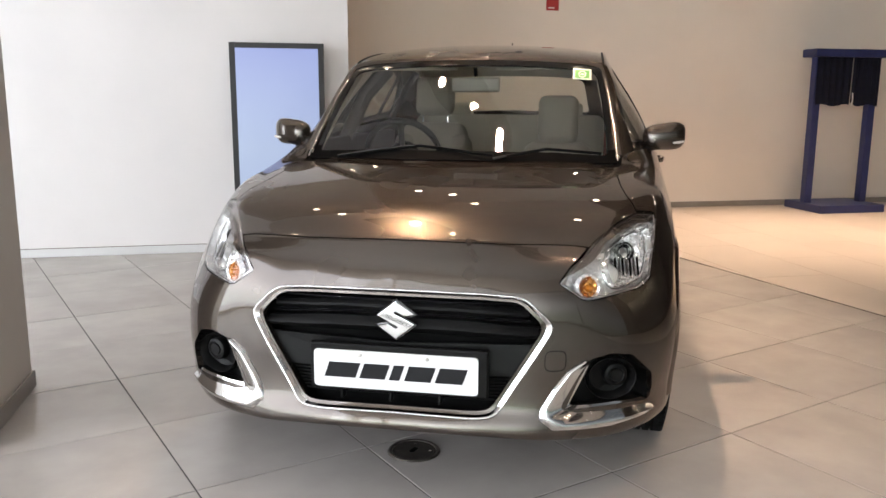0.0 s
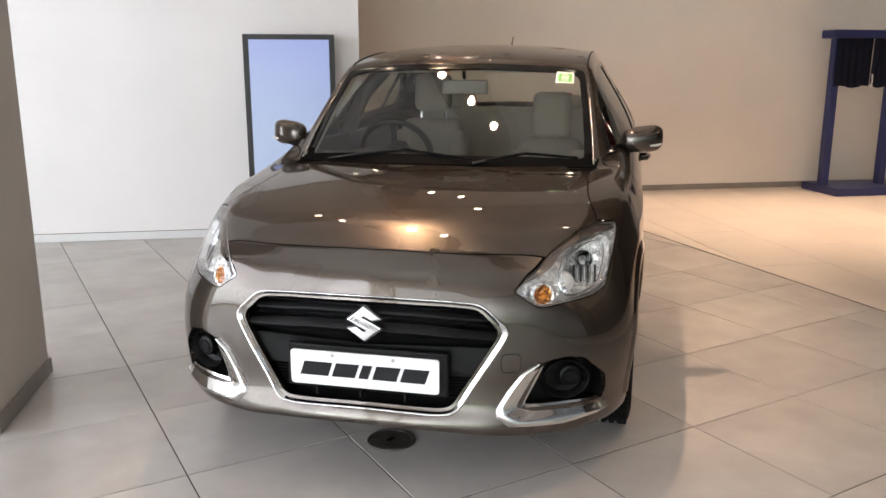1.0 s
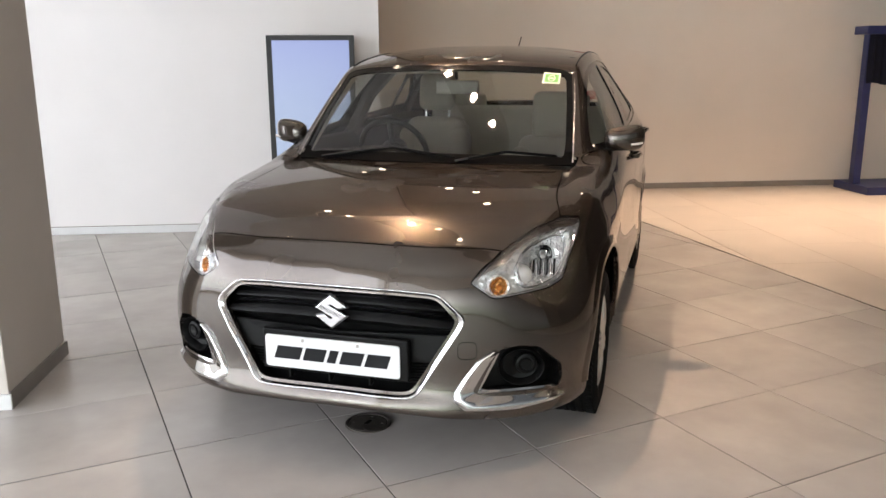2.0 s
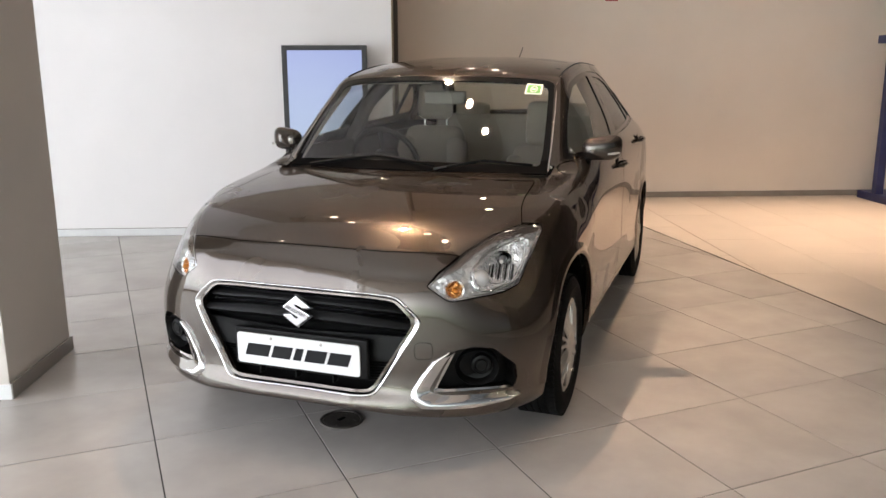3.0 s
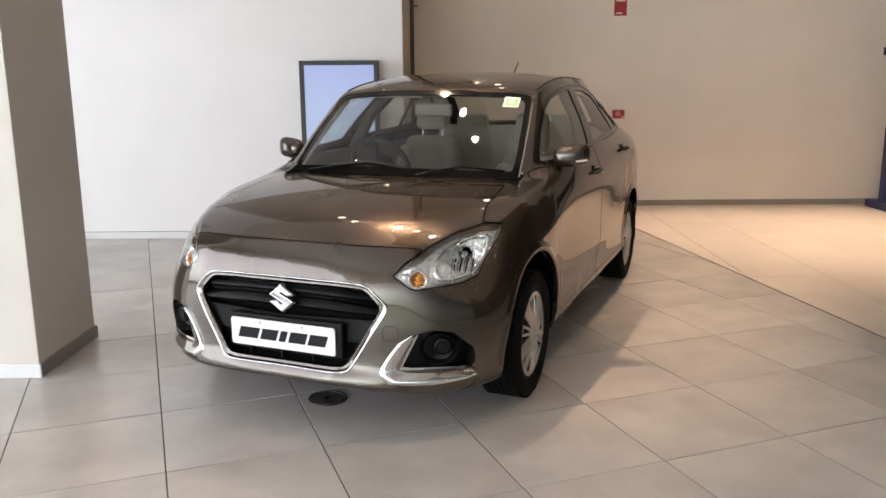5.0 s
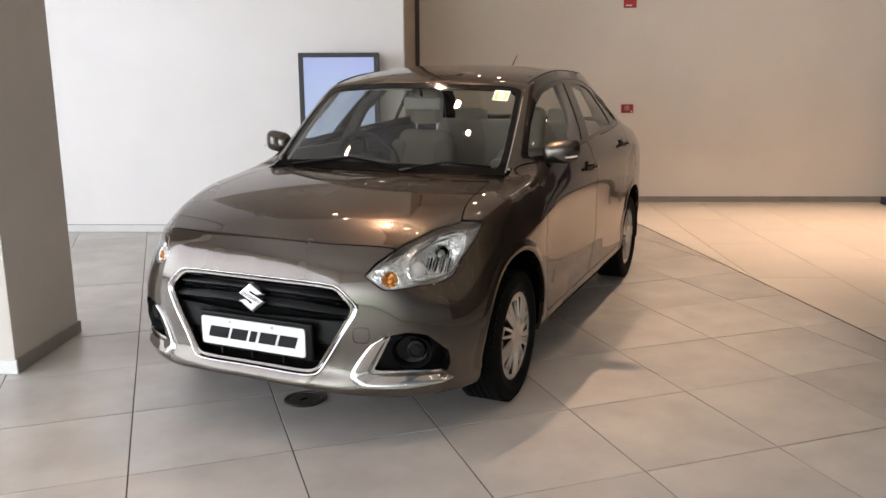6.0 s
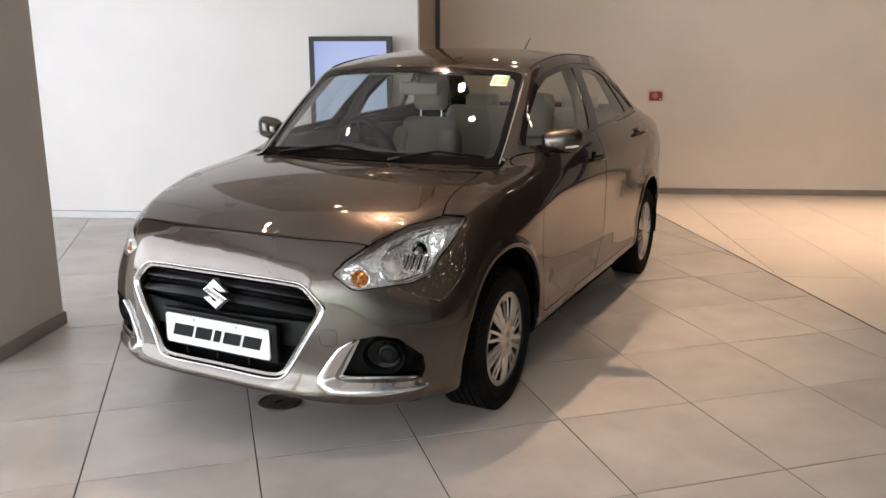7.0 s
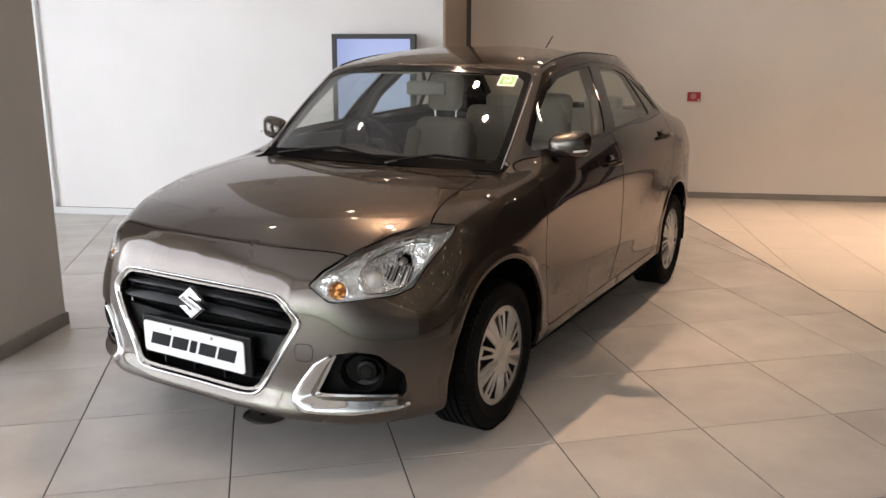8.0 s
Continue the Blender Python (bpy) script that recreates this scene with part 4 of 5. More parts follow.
# wheels
def tyre_mesh():
    prof = [(0.196, -0.085), (0.210, -0.094), (0.240, -0.098), (0.271, -0.092), (0.2870, -0.080), (0.2935, -0.068)]
    x = -0.060
    for g in (-0.045, -0.015, 0.015, 0.045):
        prof += [(0.2955, x), (0.2955, g - 0.006), (0.2870, g - 0.005), (0.2870, g + 0.005), (0.2955, g + 0.006)]
        x = g + 0.008
    prof += [(0.2935, 0.068), (0.2870, 0.080), (0.271, 0.092), (0.247, 0.0965), (0.243, 0.0985), (0.238, 0.0965), (0.210, 0.094), (0.196, 0.085)]
    bm = lathe(prof, 72)
    for a in range(72):
        t = 2 * math.pi * (a + 0.5) / 72
        for sgn in (-1, 1):
            m = Matrix.Rotation(t, 4, "Z") @ Matrix.Translation((0.2905, 0, sgn * 0.070)) @ Matrix.Rotation(radians(18 * sgn), 4, "X")
            box((-0.006, -0.0085, -0.015), (0.0052, 0.0085, 0.014), 0.0, bm, m)
    return finish(bm, "tyre", RUBBER, True, 40)


def cover_mesh():
    """A wheel cover: five broad ridged spokes with three radial slots between each two."""
    bm = bmesh.new()
    radii = [0.0, 0.022, 0.030, 0.050, 0.066, 0.078, 0.092, 0.110, 0.130, 0.150, 0.164, 0.174, 0.184, 0.194, 0.200, 0.203]
    n = 360

    def height(r):
        return 0.020 - 0.016 * (r / 0.2) ** 2 + (0.006 if r < 0.026 else 0) - (0.012 if r > 0.201 else 0)

    def wave(a):
        d = (math.degrees(a) + 36) % 72 - 36
        twin = math.exp(-((abs(d) - 29) / 3.5) ** 2)
        return 0.006 * twin - 0.004 * math.exp(-((abs(d) - 36) / 2.5) ** 2) + 0.0015 * math.cos(radians(d * 20)) * (abs(d) < 24)
    rings = []
    for r in radii:
        fade = min(1, max(0, (r - 0.045) / 0.04)) * min(1, max(0, (0.196 - r) / 0.02))
        rings.append([bm.verts.new((r * math.cos(2 * math.pi * i / n), r * math.sin(2 * math.pi * i / n), height(r) + wave(2 * math.pi * i / n) * fade)) if r else None for i in range(n)])
    hub = bm.verts.new((0, 0, height(0)))
    for i in range(n):
        bm.faces.new((hub, rings[1][i], rings[1][(i + 1) % n]))
    for k in range(1, len(radii) - 1):
        mid = (radii[k] + radii[k + 1]) / 2
        for i in range(n):
            d = ((i + 0.5) * 360 / n + 36) % 72 - 36
            w = (mid - 0.06) / 0.12
            gap = False
            for c, half, r0, r1 in ((0, 3.0 + 2.6 * w, 0.092, 0.164), (-16, 3.4 + 4.4 * w, 0.078, 0.174), (16, 3.4 + 4.4 * w, 0.078, 0.174)):
                gap = gap or (abs(d - c - 3.0 * w) < half and r0 < mid < r1)
            if not gap:
                j = (i + 1) % n
                bm.faces.new((rings[k][i], rings[k + 1][i], rings[k + 1][j], rings[k][j]))
    bmesh.ops.delete(bm, geom=[v for v in bm.verts if not v.link_faces], context="VERTS")
    bmesh.ops.solidify(bm, geom=list(bm.faces), thickness=0.006)
    return finish(bm, "wheel_cover", SATIN_SILVER, True, 50)


_tyre, _cover = tyre_mesh(), cover_mesh()
_rim = finish(lathe(((0.0, 0.055), (0.06, 0.055), (0.10, 0.03), (0.185, 0.035), (0.200, 0.088), (0.204, 0.086), (0.196, 0.03), (0.19, -0.08), (0.0, -0.08)), 48), "wheel", BLACK_FRAME, True)
for _sg in (1, -1):
    for _wy in WHEEL_Y:
        _wh = part("wheel", _rim, None, car, "black steel wheel with silver cover")
        _wh.matrix_basis = Matrix.Translation((_sg * 0.748, _wy, WHEEL_Z)) @ Matrix.Rotation(radians(90 * _sg), 4, "Y") @ Matrix.Rotation(0.7 * _wy, 4, "Z")
        part("tyre", _tyre, None, _wh, "black rubber tyre with grooved tread")
        _cv = part("wheel_cover", _cover, None, _wh, "silver slotted wheel cover")
        _cv.matrix_basis = Matrix.Translation((0, 0, 0.075))


def nose_point(x, z, lift=0.0):
    """The point of the nose skin at this breadth and height, lifted off it along the normal."""
    hit = _bvh.ray_cast(Vector((abs(x), -1.0, z)), Vector((0, 1, 0)))[0]
    hit = hit or Vector((abs(x), 0.05, z))
    n = skin_normal(hit)
    q = hit + n * lift
    return Vector((math.copysign(q.x, x), q.y, q.z))


def skin_y(x, z):
    return nose_point(x, z).y


def resample(line, n):
    """n points at even steps along a line."""
    pts = [Vector(p) for p in line]
    d = [0.0]
    for a, b in zip(pts, pts[1:]):
        d.append(d[-1] + (b - a).length)
    out = []
    for k in range(n):
        w = d[-1] * k / (n - 1)
        i = min(max(0, np.searchsorted(d, w) - 1), len(pts) - 2)
        f = (w - d[i]) / max(1e-9, d[i + 1] - d[i])
        out.append(pts[i].lerp(pts[i + 1], min(1, f)))
    return out


def moulding(outer, inner, bulge, sides, rows=8, bm=None):
    """A raised strip on the nose between two lines (breadth, height), rounded across."""
    out = bm or bmesh.new()
    for sg in sides:
        grid = []
        for a, b in zip(outer, inner):
            line = []
            for k in range(rows + 1):
                w = k / rows
                c = Vector(a).lerp(Vector(b), w)
                p = nose_point(max(c.x, 0.0), c.y, float(np.interp(w, (0, 0.08, 0.22, 0.36, 1.0), (-0.004, 0.8 * bulge, bulge, 0.75 * bulge, -0.6 * bulge))))
                line.append(out.verts.new((p.x * sg, p.y, p.z)))
            grid.append(line)
        for ra, rb in zip(grid, grid[1:]):
            for k in range(rows):
                out.faces.new((ra[k], ra[k + 1], rb[k + 1], rb[k]))
    bmesh.ops.remove_doubles(out, verts=out.verts, dist=2e-4)
    return out


def side_point(y, z, lift=0.0):
    """The point of the flank skin at this length and height, lifted off it along the normal."""
    hit = _bvh.ray_cast(Vector((2.0, y, z)), Vector((-1, 0, 0)))[0] or Vector((0.84, y, z))
    return hit + skin_normal(hit) * lift


# raised lips round the wheel openings
for _sg in (1, -1):
    for _cy, _ry, _rz in ARCHES:
        _bm = bmesh.new()
        _rows = []
        for _k, _lift in ((1.0, -0.016), (0.997, 0.004), (1.02, 0.0075), (1.05, 0.007), (1.09, 0.003), (1.13, -0.001)):
            _rows.append([_bm.verts.new((q.x * _sg, q.y, q.z)) for q in (side_point(y, z, _lift) for y, z in arch_line(_cy, _ry * _k, _rz * _k, 0 if _cy < 2 else -4, 182, 44))])
        for _ra, _rb in zip(_rows, _rows[1:]):
            for _i in range(44):
                _bm.faces.new((_ra[_i], _ra[_i + 1], _rb[_i + 1], _rb[_i]))
        part("wheel_arch_lip", _bm, PAINT, car, smooth=True, sharp=70)


# grille: chrome surround, black bars, lower slats
# the sheet behind the bars has the recess's darkness as its colour
grille = part("grille", panel("grille", (GRILLE,), DARK_VOID, 0, 0.0, -0.075), None, car, "black plastic grille over a matt black sheet for its dark depth")
_half_out = rounded([(0.0, 0.663), (0.25, 0.661), (0.375, 0.654), (0.457, 0.580), (0.459, 0.555), (0.303, 0.297), (0.25, 0.289), (0.0, 0.291)], 0.03)[4:-4]
_half_in = rounded([(0.0, 0.645), (0.25, 0.644), (0.364, 0.638), (0.430, 0.576), (0.430, 0.554), (0.287, 0.318), (0.25, 0.310), (0.0, 0.310)], 0.025)[4:-4]
_half_out[0], _half_out[-1], _half_in[0], _half_in[-1] = (0.0, 0.663), (0.0, 0.291), (0.0, 0.645), (0.0, 0.310)
part("surround", moulding(resample(_half_out, 90), resample(_half_in, 90), 0.011, (1, -1)), CHROME, grille, "polished chrome surround", smooth=True, sharp=75)
part("tow_eye_cap", tube([tuple(nose_point(0.466 + 0.030 * math.copysign(abs(math.cos(t)) ** 0.55, math.cos(t)), 0.466 + 0.030 * math.copysign(abs(math.sin(t)) ** 0.55, math.sin(t)), -0.0006)) for t in np.linspace(0, 2 * math.pi, 33)[:-1].tolist()], 0.0013, 6, closed=True), DARK_VOID, bumper, "rounded square tow eye cover joint")


def grille_bar(z0, z1, half, proud, zig, mat, name="bar"):
    """A bar across the grille, with a raised ridge, that steps down towards its ends."""
    bm = bmesh.new()
    rows = []
    for i in range(41):
        x = -half + 2 * half * i / 40
        e = abs(x) / half
        y = skin_y(min(abs(x), 0.43), 0.5) + 0.030
        dz = -zig * max(0.0, e - 0.45) / 0.55
        sh = 1 - 0.35 * max(0.0, e - 0.6) / 0.4
        zm, h = (z0 + z1) / 2 + dz, (z1 - z0) / 2 * sh
        prof = ((0.035, -h), (0.006, -h), (-proud, -h * 0.15), (-proud * 0.7, h * 0.35), (0.004, h), (0.035, h))
        rows.append([bm.verts.new((x, y + d, zm + z)) for d, z in prof])
    for a, b in zip(rows, rows[1:]):
        for k in range(5):
            bm.faces.new((a[k], a[k + 1], b[k + 1], b[k]))
    return part(name, bm, mat, grille, smooth=True, sharp=25)


grille_bar(0.592, 0.622, 0.385, 0.010, 0.010, BLACK_PLASTIC)
grille_bar(0.528, 0.574, 0.415, 0.014, 0.012, BLACK_PLASTIC)
for _i in range(3):
    grille_bar(0.627 - 0.0085 * _i - 0.0, 0.630 - 0.0085 * _i, 0.37, 0.0, 0.0, GLOSS_BLACK, "slat") if _i == 0 else grille_bar(0.578 + 0.006 * _i, 0.580 + 0.006 * _i, 0.39, 0.0, 0.01, GLOSS_BLACK, "slat")
_bm = bmesh.new()
for _sg in (1, -1):
    slab([(0.0, 0.500), (0.408 * _sg, 0.508), (0.365 * _sg, 0.412), (0.0, 0.405)][::_sg], 0.012, lambda a, b, h: (a, skin_y(min(abs(a), 0.42), b) + 0.034 - h, b), 0.0, _bm)
part("bar", _bm, BLACK_PLASTIC, grille, "broad flat grille panel behind the plate")
for _i in range(7):
    _z = 0.334 + 0.0105 * _i
    _half = 0.285 + (_z - 0.322) * 0.6
    _bm = bmesh.new()
    tube([(x, skin_y(abs(x), 0.35) + 0.040, _z) for x in np.linspace(-_half, _half, 15).tolist()], 0.0032, 6, _bm, 0.8)
    part("slat", _bm, BLACK_PLASTIC, grille)
for _x in (-0.17, -0.02, 0.13):
    part("upright", box((_x - 0.004, 0.018, 0.318), (_x + 0.004, 0.05, 0.40), 0.002), BLACK_PLASTIC, grille)

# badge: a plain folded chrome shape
_badge = part("badge", slab([(-0.062, 0.012), (0.0, 0.063), (0.064, 0.018), (0.062, 0.006), (0.022, 0.002), (0.064, -0.028), (0.062, -0.012), (0.0, -0.063), (-0.064, -0.018), (-0.062, -0.006), (-0.022, -0.002), (-0.064, 0.028)][:2]
              + [(0.064, 0.016), (0.026, 0.006), (0.062, -0.014), (0.0, -0.063), (-0.064, -0.016), (-0.026, -0.006)], 0.006, lambda a, b, h: (a + 0.004, 0.012 - h, b + 0.578)), GLOSS_BLACK, grille, "black badge backing")
_blade = [(-0.056, 0.012), (0.0, 0.057), (0.057, 0.018), (0.024, 0.012), (0.0, 0.030), (-0.014, 0.020), (0.056, -0.011), (0.038, -0.026), (-0.030, 0.005)]
for _sg in (1, -1):
    part("chrome_shape", slab([(a * _sg, b * _sg) for a, b in _blade], 0.009, lambda a, b, h: (a + 0.004, 0.006 - h, b + 0.578), 0.003), CHROME, _badge)

# white name plate in its holder
plate = part("plate_holder", box((-0.262, 0.004, 0.352), (0.276, 0.026, 0.496), 0.006), BLACK_PLASTIC, car, "black plastic plate holder")
_face = part("plate", slab(rounded([(-0.248, 0.362), (0.248, 0.362), (0.248, 0.477), (-0.248, 0.477)], 0.012), 0.006, lambda a, b, h: (a, 0.003 - h, b), 0.0015), PLATE_WHITE, plate, "glossy white plate")
for _x0, _x1 in ((-0.208, -0.112), (-0.100, -0.022), (-0.010, 0.022), (0.036, 0.116), (0.128, 0.210)):
    part("print_bar", slab([(_x0 - 0.008, 0.394), (_x1 - 0.008, 0.394), (_x1 + 0.008, 0.440), (_x0 + 0.008, 0.440)], 0.001, lambda a, b, h: (a, -0.0032 - h, b)), PLATE_INK, _face)
for _x in (-0.105, 0.098):
    part("screw", lathe(((0.0, 0.004), (0.005, 0.003), (0.006, 0.0)), 12, pose(_x, -0.003, 0.464, 90)), STEEL, _face, smooth=True)

# fog lamp pockets
for _sg in (1, -1):
    _fogp = part("fog_lamp", panel("fog_lamp", (FOG,), BLACK_PLASTIC, _sg, -0.060, -0.060), None, car, "black fog lamp pocket with chrome edge")
    _lo = [(0.546, 0.464), (0.498, 0.434), (0.455, 0.375), (0.424, 0.322), (0.422, 0.292), (0.462, 0.258), (0.54, 0.253), (0.62, 0.252), (0.725, 0.262), (0.757, 0.276)]
    _li = [(0.572, 0.462), (0.546, 0.405), (0.526, 0.362), (0.512, 0.334), (0.514, 0.328), (0.532, 0.326), (0.57, 0.325), (0.64, 0.324), (0.732, 0.315), (0.758, 0.294)]
    part("chrome_trim", moulding(resample(_lo, 60), resample(_li, 60), 0.013, (_sg,), 10), CHROME, _fogp, "bright chrome corner trim", smooth=True, sharp=75)
    _m = Matrix.Translation((_sg * 0.640, 0.150, 0.392)) @ Matrix.Rotation(radians(18 * _sg), 4, "Z") @ Matrix.Rotation(radians(90), 4, "X")
    part("bezel_ring", lathe(((0.066, -0.05), (0.069, -0.004), (0.066, 0.001), (0.062, -0.004), (0.052, -0.03), (0.034, -0.034)), 40, _m @ Matrix.Translation((-0.010 * _sg, 0, 0)) @ Matrix.Diagonal((1.14, 0.98, 1, 1))), BLACK_PLASTIC, _fogp, smooth=True)
    _m2 = _m @ Matrix.Translation((0.006 * _sg, 0.008, 0))
    part("blank_cap", lathe(((0.0, -0.004), (0.018, -0.004), (0.020, -0.008), (0.023, -0.008), (0.026, -0.005), (0.034, -0.008), (0.037, -0.014), (0.037, -0.04)), 36, _m2), BLACK_PLASTIC, _fogp, smooth=True)

# headlamps
REFLECTOR, _nt, _p = material("faceted_lamp_reflector")
_p.inputs["Base Color"].default_value, _p.inputs["Metallic"].default_value, _p.inputs["Roughness"].default_value = (0.95, 0.95, 0.95, 1), 0.72, 0.06
_co = _nt.nodes.new("ShaderNodeTexCoord")
_cells = node(_nt, "TexVoronoi", Scale=58.0)
_cells.distance = "CHEBYCHEV"
_nt.links.new(_co.outputs["Object"], _cells.inputs["Vector"])
_b = node(_nt, "Bump", Strength=0.85, Distance=0.014)
_nt.links.new(_cells.outputs["Distance"], _b.inputs["Height"])
_nt.links.new(_b.outputs[0], _p.inputs["Normal"])
SMOKY = REFLECTOR.copy()
SMOKY.name = "bright_lamp_bezel"
SMOKY.node_tree.nodes["Voronoi Texture"].inputs["Scale"].default_value = 42.0
SMOKY.node_tree.nodes["Bump"].inputs["Strength"].default_value = 0.5
SMOKY.node_tree.nodes["Principled BSDF"].inputs["Base Color"].default_value = (0.82, 0.81, 0.80, 1)
# smoky bezel; the brown mirrored in the clear lens is part of its colour
BROW = surface("smoky_brow_with_reflection", (0.25, 0.215, 0.195), 0.14, metal=0.7, vary=0.15, scale=14, bump=0.0)
AMBER_FACETS = REFLECTOR.copy()
AMBER_FACETS.name = "amber_faceted_reflector"
AMBER_FACETS.node_tree.nodes["Principled BSDF"].inputs["Base Color"].default_value = (0.62, 0.28, 0.07, 1)
GLOBE = surface("frosted_lamp_globe", (0.80, 0.81, 0.82), 0.30, metal=0.3, vary=0.06, scale=30, bump=0.0, coat=1.0)


def corner_point(u, z, lift=0.0):
    """The point of the skin at the car's corner, seen across it, lifted off it along the normal."""
    hit = _bvh.ray_cast(Vector((0.70711 * u + 1.0, 0.70711 * u - 1.0, z)), Vector((-1, 1, 0)).normalized())[0]
    return hit + skin_normal(hit) * lift


BULB = Vector((0.655, 0.385, 0.738))


def lamp_bowl(sg):
    """A deep reflector bowl behind the lens, its floor fluted upright; also its rim."""
    rim = resample([corner_point(u, z, -0.028) for u, z in BOWL_LINE + BOWL_LINE[:1]], 97)[:-1]
    axis = (sum(rim, Vector()) / len(rim) - BULB).normalized()
    across = axis.cross(Vector((0, 0, 1))).normalized()
    bm = bmesh.new()
    rings = []
    for k in range(20):
        r = (k + 1.2) / 20.2
        ring = []
        for p in rim:
            v = p - BULB
            deep = v.dot(axis)
            q = BULB + (v - axis * deep) * r + axis * (deep * r ** 2.4)
            u, h = (q - BULB).dot(across), q.z - BULB.z
            if abs(u) < 0.048:
                q = q + axis * (0.0055 * math.sin(2 * math.pi * u / 0.012) * min(1, 5 * (1 - r)) * min(1, abs(h) / 0.02))
            ring.append(bm.verts.new((q.x * sg, q.y, q.z)))
        rings.append(ring)
    bm.faces.new(rings[0])
    for ra, rb in zip(rings, rings[1:]):
        for i in range(96):
            bm.faces.new((ra[i], ra[(i + 1) % 96], rb[(i + 1) % 96], rb[i]))
    return bm, [(p.x * sg, p.y, p.z) for p in rim], axis


for _sg in (1, -1):
    _hl = part("headlamp", panel("headlamp", (LAMP,), SMOKY, _sg, -0.028, -0.030), None, car, "clear headlamp with chrome reflectors and amber bulb")
    part("lens", panel("lens", (LAMP, LAMP_TOP, LAMP_BOWL), LENS, _sg, 0.0, 0.001), None, _hl, "clear polycarbonate lens")
    part("lamp_brow", panel("lamp_brow", (LAMP_TOP,), BROW, _sg, -0.012, -0.018), None, _hl, "smoky upper bezel with brown reflections put into its colour")
    _bm, _edge, _ax = lamp_bowl(_sg)
    part("main_reflector", _bm, REFLECTOR, _hl, "fluted chrome reflector", smooth=True, sharp=80)
    part("reflector_rim", tube(_edge, 0.0042, 8, closed=True), CHROME, _hl, smooth=True)
    _line = [corner_point(u, z, -0.004) for u, z in inset(LAMP_LINE, 0.009)]
    part("lens_edge", tube([(p.x * _sg, p.y, p.z) for p in _line], 0.0022, 6, closed=True), CHROME, _hl, smooth=True)
    _to = Vector((_ax.x * _sg, _ax.y, _ax.z)).to_track_quat("Z", "Y").to_matrix().to_4x4()
    _m = Matrix.Translation((_sg * BULB.x, BULB.y, BULB.z)) @ _to
    part("bulb_shield", lathe(((0.0, 0.046), (0.007, 0.044), (0.010, 0.034), (0.010, 0.0)), 20, _m), SATIN_SILVER, _hl, smooth=True)
    for _r, _mt in ((0.014, GLOSS_BLACK), (0.020, CHROME), (0.027, GLOSS_BLACK), (0.032, CHROME)):
        part("bulb_ring", lathe(((_r, 0.006), (_r + 0.002, 0.018), (_r + 0.0045, 0.006), (_r + 0.002, -0.012)), 28, _m, closed=True), _mt, _hl, smooth=True)
    # upright prisms below the bulb
    for _k in range(8):
        _u = -0.040 + 0.0115 * _k
        _p0, _p1 = (_m @ Vector((0, 0, 0.088))) + Vector((_sg * _u, 0.35 * _u, -0.056)), (_m @ Vector((0, 0, 0.036))) + Vector((_sg * _u, 0.35 * _u, -0.012))
        part("prism", tube([tuple(_p0), tuple(_p1)], 0.0036, 6), (CHROME, GLOSS_BLACK)[_k % 2], _hl, smooth=True)
    _p0 = corner_point(0.600, 0.702, -0.046)
    _m = Matrix.Translation((_sg * _p0.x, _p0.y, _p0.z)) @ Matrix.Rotation(radians(20 * _sg), 4, "Z") @ Matrix.Rotation(radians(90), 4, "X")
    part("side_reflector", lathe(((0.0, 0.010), (0.012, 0.009), (0.024, 0.004), (0.032, -0.006), (0.034, -0.03)), 28, _m), GLOBE, _hl, "frosted grey parking lamp", smooth=True)
    _p0 = corner_point(0.478, 0.676, -0.011)
    _m = Matrix.Translation((_sg * _p0.x, _p0.y, _p0.z)) @ Matrix.Rotation(radians(30 * _sg), 4, "Z") @ Matrix.Rotation(radians(80), 4, "X")
    part("indicator_reflector", lathe(((0.0, -0.014), (0.015, -0.011), (0.029, -0.002), (0.032, -0.012)), 20, _m), AMBER_FACETS, _hl, "amber faceted reflector")
    part("indicator_cup", lathe(((0.029, -0.003), (0.035, 0.003), (0.038, 0.001), (0.041, -0.014)), 24, _m), REFLECTOR, _hl, smooth=True)
    part("indicator_bulb", lathe(((0.0, 0.010), (0.006, 0.008), (0.010, 0.001), (0.012, -0.008), (0.009, -0.020)), 18, _m @ Matrix.Translation((0.004 * _sg, -0.004, 0))), AMBER, _hl, "amber bulb", smooth=True)

